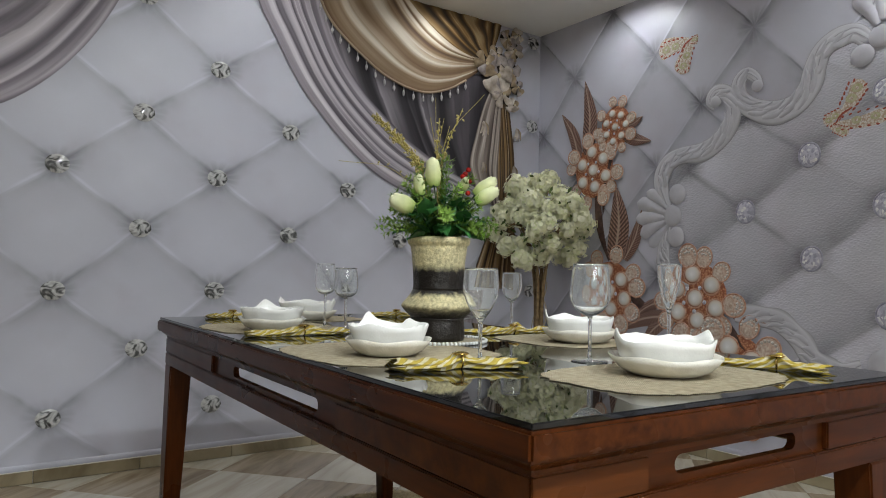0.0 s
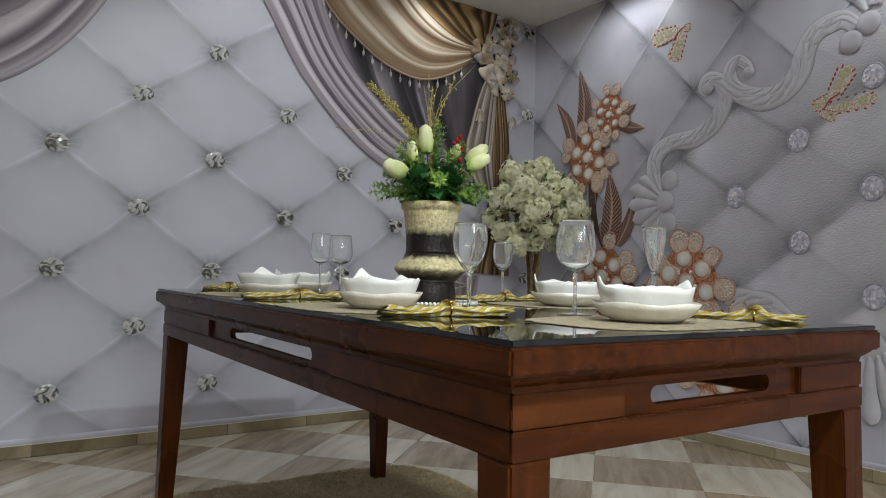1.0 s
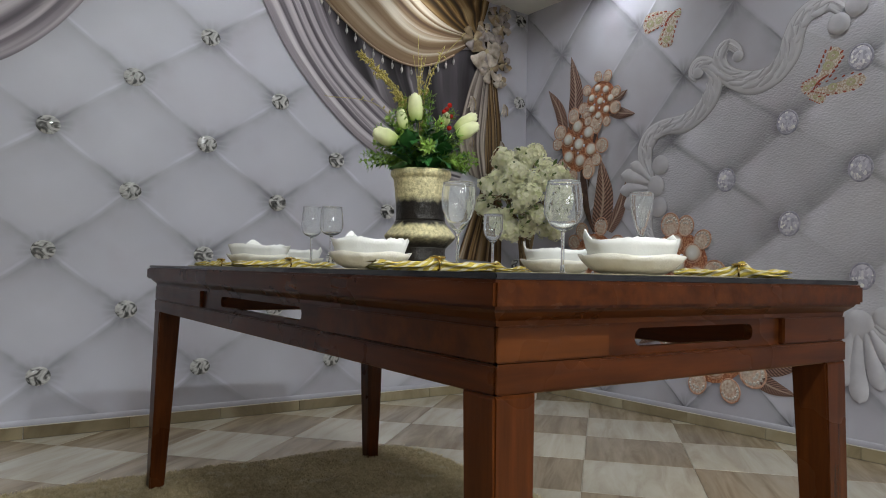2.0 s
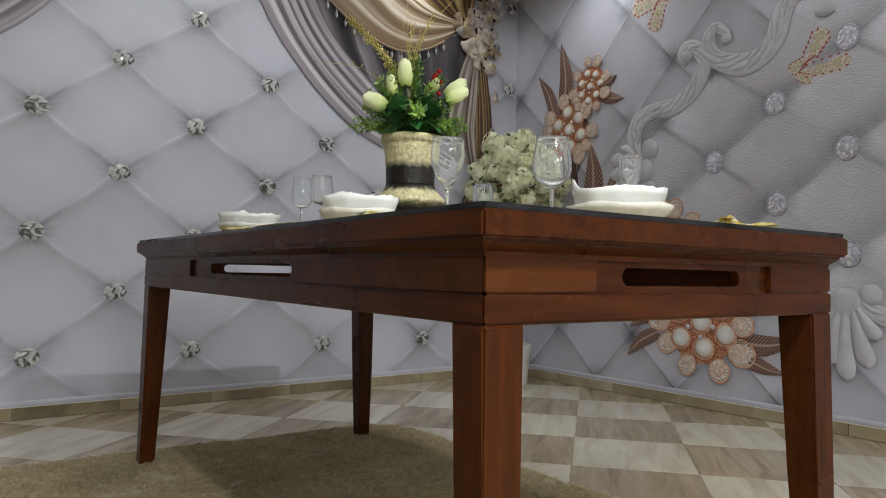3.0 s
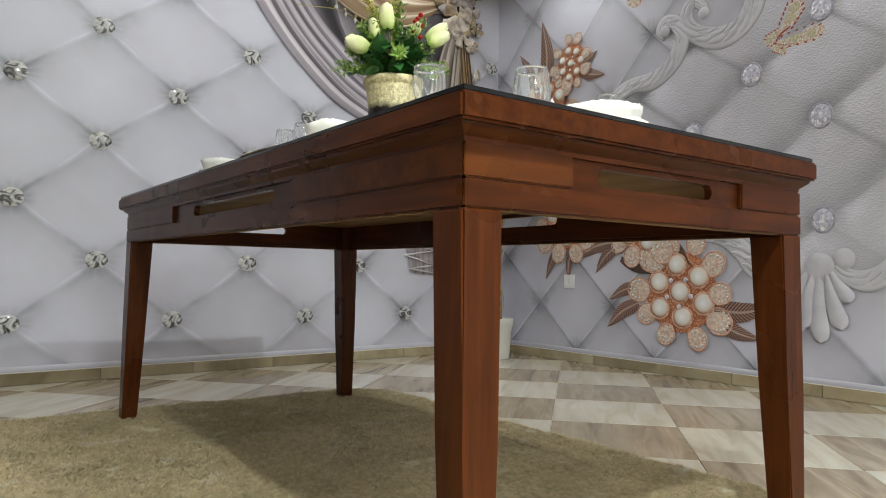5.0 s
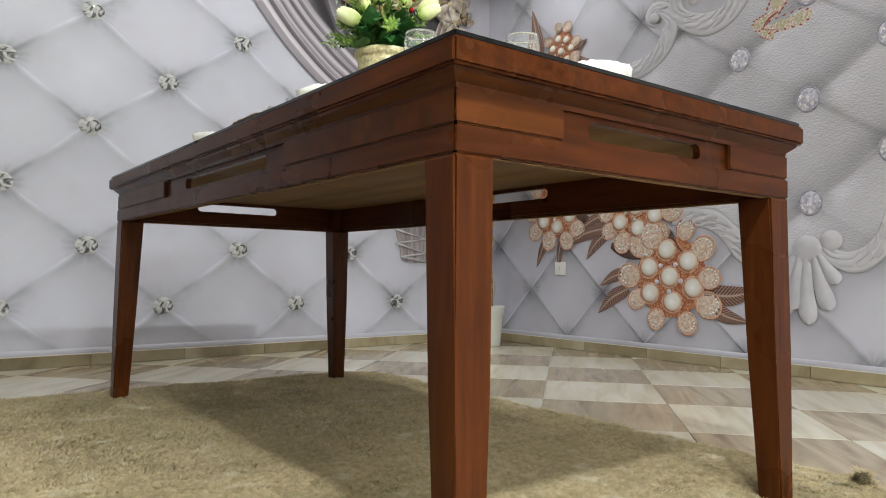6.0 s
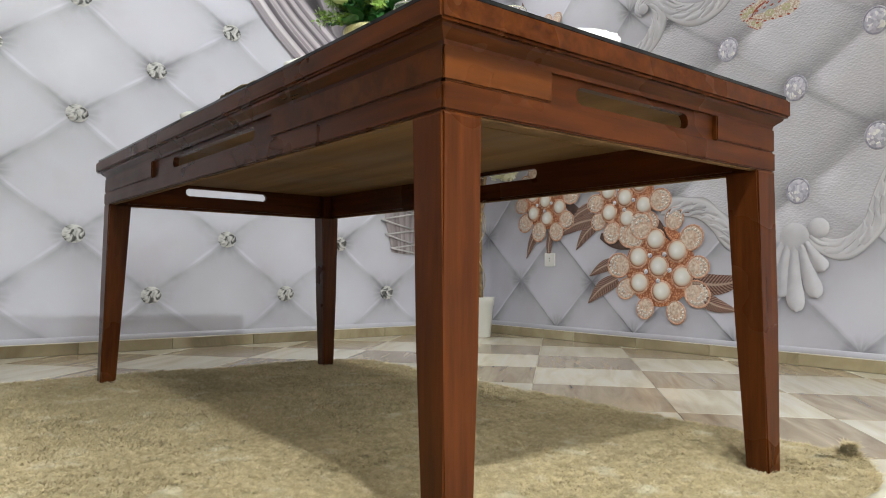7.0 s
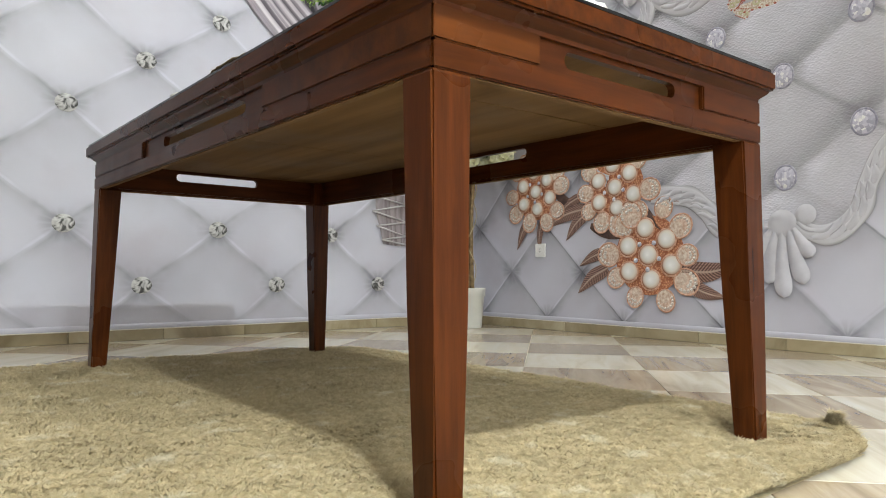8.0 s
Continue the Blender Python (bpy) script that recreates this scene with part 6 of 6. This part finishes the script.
def bud(tip_from, tip_to, radius, seed):
    """A closed rose bud: layered petals wrapped round its axis."""
    a, c = Vector(tip_from) - OFF, Vector(tip_to) - OFF
    ax = c - a
    rot = ax.to_track_quat("Z", "Y").to_matrix()
    ln = ax.length
    rnd = random.Random(seed)
    verts, uvs, faces = [], [], []
    for layer, (cnt, k, tall) in enumerate([(3, 0.72, 1.0), (3, 0.88, 0.97), (4, 1.0, 0.92)]):
        for p in range(cnt):
            mid = 2 * math.pi * p / cnt + layer * 0.7 + rnd.uniform(-0.2, 0.2)
            span = 1.35 if layer < 2 else 1.15
            o = len(verts)
            for j in range(9):
                s = j / 8
                r = radius * k * (0.30 + 0.70 * math.sin(math.pi * min(0.12 + s * 0.62, 1.0)) ** 0.8) * (1 - (0.62 - 0.12 * layer) * max((s - 0.42) / 0.58, 0) ** 1.6)
                for i in range(9):
                    u = 2 * i / 8 - 1
                    t = mid + u * span * math.sqrt(max(1 - max(s - 0.55, 0) ** 2 * 2.6, 0.05))
                    flare = 1 + 0.10 * layer * (s > 0.85) + 0.05 * u * (layer % 2 * 2 - 1)
                    z = ln * tall * (s - 0.07 * s * u * u)
                    verts.append(a + rot @ Vector((r * flare * math.cos(t), r * flare * math.sin(t), z)))
                    uvs.append((i / 8, s))
            for j in range(8):
                for i in range(8):
                    q = o + j * 9 + i
                    faces.append((q, q + 1, q + 10, q + 9))
    ob = mesh_object("rose_bud", verts, faces, BUD, bouquet, "pale green closed rose bud", uvs=uvs)
    sep = []
    for p in range(5):
        t = p * 1.257
        w = Vector((math.cos(t), math.sin(t), 0))
        e = Vector((-math.sin(t), math.cos(t), 0)) * radius * 0.28
        sep.append(([a + rot @ q for q in (-w * 0.002 - e * 0.3, w * radius * 0.55 - e * 0.7 - Vector((0, 0, ln * 0.02)), w * radius * 0.95 + Vector((0, 0, ln * 0.03)), w * radius * 0.55 + e * 0.7 - Vector((0, 0, ln * 0.02)), -w * 0.002 + e * 0.3)], [(0, 1, 2, 3, 4)]))
    mesh_object("calyx", *gather(sep), LEAF, ob, smooth=False)
    root = Vector((0.01 * rnd.uniform(-1, 1), 0.01 * rnd.uniform(-1, 1), 0.0))
    mesh_object("stalk", *tube(spline([root, root.lerp(a, 0.55) + Vector((0, 0, 0.02)), a], 10), 0.0022, 6), STALK, bouquet)


bud((0.982, 1.690, 1.078), (0.928, 1.716, 1.101), 0.0225, 1)
bud((1.029, 1.674, 1.133), (1.024, 1.678, 1.205), 0.0205, 2)
bud((1.003, 1.69, 1.110), (0.995, 1.700, 1.165), 0.0150, 3)
bud((1.110, 1.612, 1.095), (1.160, 1.586, 1.130), 0.0185, 4)
bud((1.120, 1.63, 1.115), (1.163, 1.60, 1.158), 0.0175, 5)
bud((1.088, 1.64, 1.125), (1.096, 1.63, 1.158), 0.012, 6)
rng = random.Random(31)


def leaf_mesh(seed, ln, wd):
    rnd = random.Random(seed)
    verts, faces = [], []
    for j in range(9):
        s = j / 8
        half = wd * math.sin(math.pi * (0.04 + 0.96 * s) ** 0.8) + 0.0006
        for i in range(5):
            u = i / 2 - 1
            verts.append((ln * s, half * u * (1 + 0.06 * (j % 2)), 0.10 * ln * abs(u) * 0.6 - 0.35 * ln * s * s + 0.004 * rnd.uniform(-1, 1)))
    for j in range(8):
        for i in range(4):
            a = j * 5 + i
            faces.append((a, a + 1, a + 6, a + 5))
    me = bpy.data.meshes.new("rose_leaf")
    me.from_pydata(verts, [], faces)
    me.materials.append(LEAF)
    me.polygons.foreach_set("use_smooth", [True] * len(me.polygons))
    return me


LEAVES = [leaf_mesh(s, 0.055, 0.019) for s in range(4)]
for i in range(75):
    a = rng.uniform(0, 6.28)
    r = rng.uniform(0.01, 0.075)
    ob = new("rose_leaf", rng.choice(LEAVES))
    ob.parent = bouquet
    ob.matrix_basis = Matrix.LocRotScale((r * math.cos(a), r * math.sin(a), 0.05 + rng.uniform(0.0, 0.10) * (1.25 - r * 8)), Euler((rng.uniform(-0.5, 0.5), rng.uniform(-1.0, 0.35), a + rng.uniform(-0.8, 0.8))), [rng.uniform(0.65, 1.05)] * 3)


def frond(root, tip, leaflets, size, mat, seed):
    rnd = random.Random(seed)
    a, c = Vector(root) - OFF, Vector(tip) - OFF
    pts = spline([a, a.lerp(c, 0.55) + Vector((0, 0, 0.018)), c], 14)
    out = [tube(pts, [0.0012 * (1 - 0.6 * k / 13) for k in range(14)], 4)]
    for k in range(leaflets):
        s = 0.25 + 0.75 * k / leaflets
        p = pts[min(int(s * 13), 12)]
        d = (pts[min(int(s * 13) + 1, 13)] - p).normalized()
        e = d.cross(Vector((rnd.gauss(0, 1), rnd.gauss(0, 1), rnd.gauss(0, 1)))).normalized()
        g = (d * rnd.uniform(0.2, 0.8) + e).normalized()
        w = g.cross(d).normalized()
        ln = size * rnd.uniform(0.6, 1.2)
        out.append(([p, p + g * ln * 0.5 + w * ln * 0.14, p + g * ln, p + g * ln * 0.5 - w * ln * 0.14], [(0, 1, 2, 3)]))
    mesh_object("fern_frond", *gather(out), mat, bouquet, smooth=False)


base = (*HEART, 1.0)
FRONDS = [(0.915, 1.755, 1.052), (0.925, 1.74, 1.03), (0.94, 1.72, 1.075), (0.945, 1.735, 1.12), (0.965, 1.715, 1.145), (0.975, 1.71, 1.165), (0.95, 1.76, 1.09), (1.0, 1.70, 1.19), (1.06, 1.65, 1.205), (1.045, 1.66, 1.22),
          (1.11, 1.62, 1.15), (1.16, 1.60, 1.05), (1.165, 1.59, 1.03), (1.15, 1.60, 1.015), (1.13, 1.58, 1.03), (1.10, 1.57, 1.03), (1.13, 1.66, 1.08), (0.96, 1.70, 1.02), (1.02, 1.60, 1.06), (1.14, 1.73, 1.07), (1.02, 1.76, 1.12), (1.08, 1.75, 1.13), (0.98, 1.66, 1.10), (1.06, 1.62, 1.13), (1.12, 1.60, 1.09)]
for i, tip in enumerate(FRONDS):
    for q in range(3):
        j = Vector((rng.gauss(0, 0.009), rng.gauss(0, 0.009), rng.gauss(0, 0.008)))
        frond(base, tuple(Vector(tip) + j), 84, 0.0185, FERN, 60 + i * 3 + q)
for i in range(24):
    a = rng.uniform(0, 6.28)
    frond(base, (HEART[0] + 0.085 * math.cos(a), HEART[1] + 0.085 * math.sin(a), 1.03 + rng.uniform(0, 0.1)), 40, 0.016, LEAF if i % 2 else FERN, 90 + i)
for p in [(1.098, 1.628, 1.175), (1.087, 1.636, 1.158), (1.101, 1.627, 1.147), (1.084, 1.639, 1.132), (1.099, 1.63, 1.118), (1.092, 1.633, 1.165)]:
    bv, bf = lathe([(0.0, -0.0068), (0.0048, -0.0048), (0.0068, 0.0), (0.0048, 0.0048), (0.0, 0.0066)], 14)
    o = Vector(p) - OFF
    mesh_object("berry", [Vector(q) + o for q in bv], bf, BERRY, bouquet, "glossy red berry")
mesh_object("berry_stalk", *tube(spline([Vector((0.02, -0.02, 0.05)), Vector((1.09, 1.634, 1.12)) - OFF, Vector((1.098, 1.628, 1.17)) - OFF], 10), 0.0013, 5), STALK, bouquet)


def spray(root, mid, tip, beads, seed, thick=0.0011):
    rnd = random.Random(seed)
    pts = spline([Vector(root) - OFF, Vector(mid) - OFF, Vector(tip) - OFF], 24)
    out = [tube(pts, thick, 5)]
    for k in range(beads):
        s = rnd.uniform(0.45, 1.0)
        p = pts[min(int(s * 23), 23)] + Vector((rnd.gauss(0, 1), rnd.gauss(0, 1), rnd.gauss(0, 1))) * 0.0036
        d = Vector((rnd.gauss(0, 1), rnd.gauss(0, 1), rnd.gauss(0.6, 1))).normalized() * 0.0095
        out.append(tube([p, p + d * 0.5, p + d], [0.0008, 0.0026, 0.0006], 4))
    mesh_object("gold_spray", *gather(out), GLITTER, bouquet, "gold glitter spray")


spray((1.03, 1.685, 1.05), (0.985, 1.70, 1.20), (0.899, 1.754, 1.307), 190, 1)
spray((1.03, 1.685, 1.05), (1.0, 1.70, 1.19), (0.935, 1.735, 1.255), 70, 2)
spray((1.045, 1.68, 1.05), (1.032, 1.667, 1.2), (1.034, 1.664, 1.30), 26, 3)
spray((1.05, 1.68, 1.05), (1.045, 1.66, 1.2), (1.083, 1.635, 1.325), 22, 4)
for mid, tip in [((1.03, 1.67, 1.22), (1.026, 1.67, 1.35)), ((1.035, 1.665, 1.22), (1.043, 1.657, 1.30)), ((1.03, 1.668, 1.2), (1.015, 1.675, 1.30)), ((0.99, 1.70, 1.18), (0.95, 1.725, 1.255)), ((0.95, 1.73, 1.17), (0.834, 1.802, 1.192)), ((1.04, 1.66, 1.2), (1.055, 1.65, 1.28)), ((1.05, 1.66, 1.24), (1.125, 1.605, 1.36))]:
    spray((1.045, 1.68, 1.05), mid, tip, 4, 7, 0.0006)


# ---- floor tiles and skirting ----
TILE_A, TILE_B, TURNED = 0.441, 0.428, radians(41.2)
E_A, E_B = Vector((math.cos(TURNED), math.sin(TURNED))), Vector((-math.sin(TURNED), math.cos(TURNED)))
ORIGIN = Vector((2.224, 2.257))


def clipped(poly):
    for axis, lim, keep in ((0, WEST, 1), (0, EAST - 0.012, -1), (1, SOUTH, 1), (1, NORTH - 0.012, -1)):
        out = []
        for p, q in zip(poly, poly[1:] + poly[:1]):
            dp, dq = keep * (p[axis] - lim), keep * (q[axis] - lim)
            if dp >= 0:
                out.append(p)
            if dp * dq < 0:
                out.append(p.lerp(q, dp / (dp - dq)))
        poly = out
        if len(poly) < 3:
            return []
    return poly


def tile_mesh(poly, mat):
    n = len(poly)
    c = sum(poly, Vector((0, 0))) / n
    low = [(p.x, p.y, -0.004) for p in poly]
    edge = [(p.x, p.y, -0.0010) for p in poly]
    top = [(*(p + (c - p).normalized() * 0.0015), 0.0) for p in poly]
    faces = [tuple(range(2 * n, 3 * n))]
    for i in range(n):
        j = (i + 1) % n
        faces += [(i, j, n + j, n + i), (n + i, n + j, 2 * n + j, 2 * n + i)]
    me = bpy.data.meshes.new("tile")
    me.from_pydata(low + edge + top, [], faces)
    me.materials.append(mat)
    return me


whole = [[Vector((u * (TILE_A / 2 - 0.0012), v * (TILE_B / 2 - 0.0012))) for u, v in ((-1, -1), (1, -1), (1, 1), (-1, 1))]][0]
WHOLE = [tile_mesh(whole, CREAM_TILE), tile_mesh(whole, BROWN_TILE)]
for i in range(-24, 6):
    for j in range(-22, 14):
        c = ORIGIN + E_A * TILE_A * (i + 0.5) + E_B * TILE_B * (j + 0.5)
        poly = [c + E_A * p.x + E_B * p.y for p in whole]
        cut = clipped(poly)
        if not cut:
            continue
        brown = (i + j) % 2
        if len(cut) == 4 and all((p - q).length < 1e-6 for p, q in zip(cut, poly)):
            ob = new("tile", WHOLE[brown])
        else:
            turn = Matrix.Rotation(-TURNED, 2)
            local = [turn @ (p - c) for p in cut]
            ob = new("tile", tile_mesh(local, (CREAM_TILE, BROWN_TILE)[brown]))
        ob.parent = floor
        ob.matrix_world = pose(c.x, c.y, 0, 0, 0, math.degrees(TURNED))

BEAD_GROUT = simple_print("pale_grout", (0.62, 0.59, 0.51), (0.76, 0.73, 0.65), 40, 0.8)
skirting = tagged(new("baseboard"), "beige marble skirting tiles along the papered walls", "baseboard", kind="structure")


def skirt_mesh(length):
    bm = box(bmesh.new(), 0, length - 0.002, 0, 0.010, 0.0005, 0.052)
    bmesh.ops.bevel(bm, geom=list(bm.edges), offset=0.0015, segments=1, affect="EDGES")
    me = bpy.data.meshes.new("skirting_tile")
    bm.to_mesh(me)
    bm.free()
    me.materials.append(SKIRT_TILE)
    return me


SKIRT, step = skirt_mesh(0.425), 0.425
q = WEST
while q + step < EAST - 0.012:
    ob = new("skirting_tile", SKIRT)
    ob.parent = skirting
    ob.matrix_world = pose(q, NORTH - 0.0105, 0)
    q += step
end = new("skirting_tile", skirt_mesh(EAST - 0.012 - q))
end.parent, end.matrix_world = skirting, pose(q, NORTH - 0.0105, 0)
q = NORTH - 0.012
while q - step > SOUTH:
    ob = new("skirting_tile", SKIRT)
    ob.parent = skirting
    ob.matrix_world = pose(EAST - 0.0105, q, 0, 0, 0, -90)
    q -= step
# the pale grout bead along the top of the skirting
for dims in ((WEST, EAST - 0.002, NORTH - 0.0085, NORTH - 0.0005, 0.0525, 0.0560), (EAST - 0.0085, EAST - 0.0005, SOUTH, NORTH - 0.0095, 0.0525, 0.0560)):
    boxed("grout_bead", dims, BEAD_GROUT, skirting, 0.001)
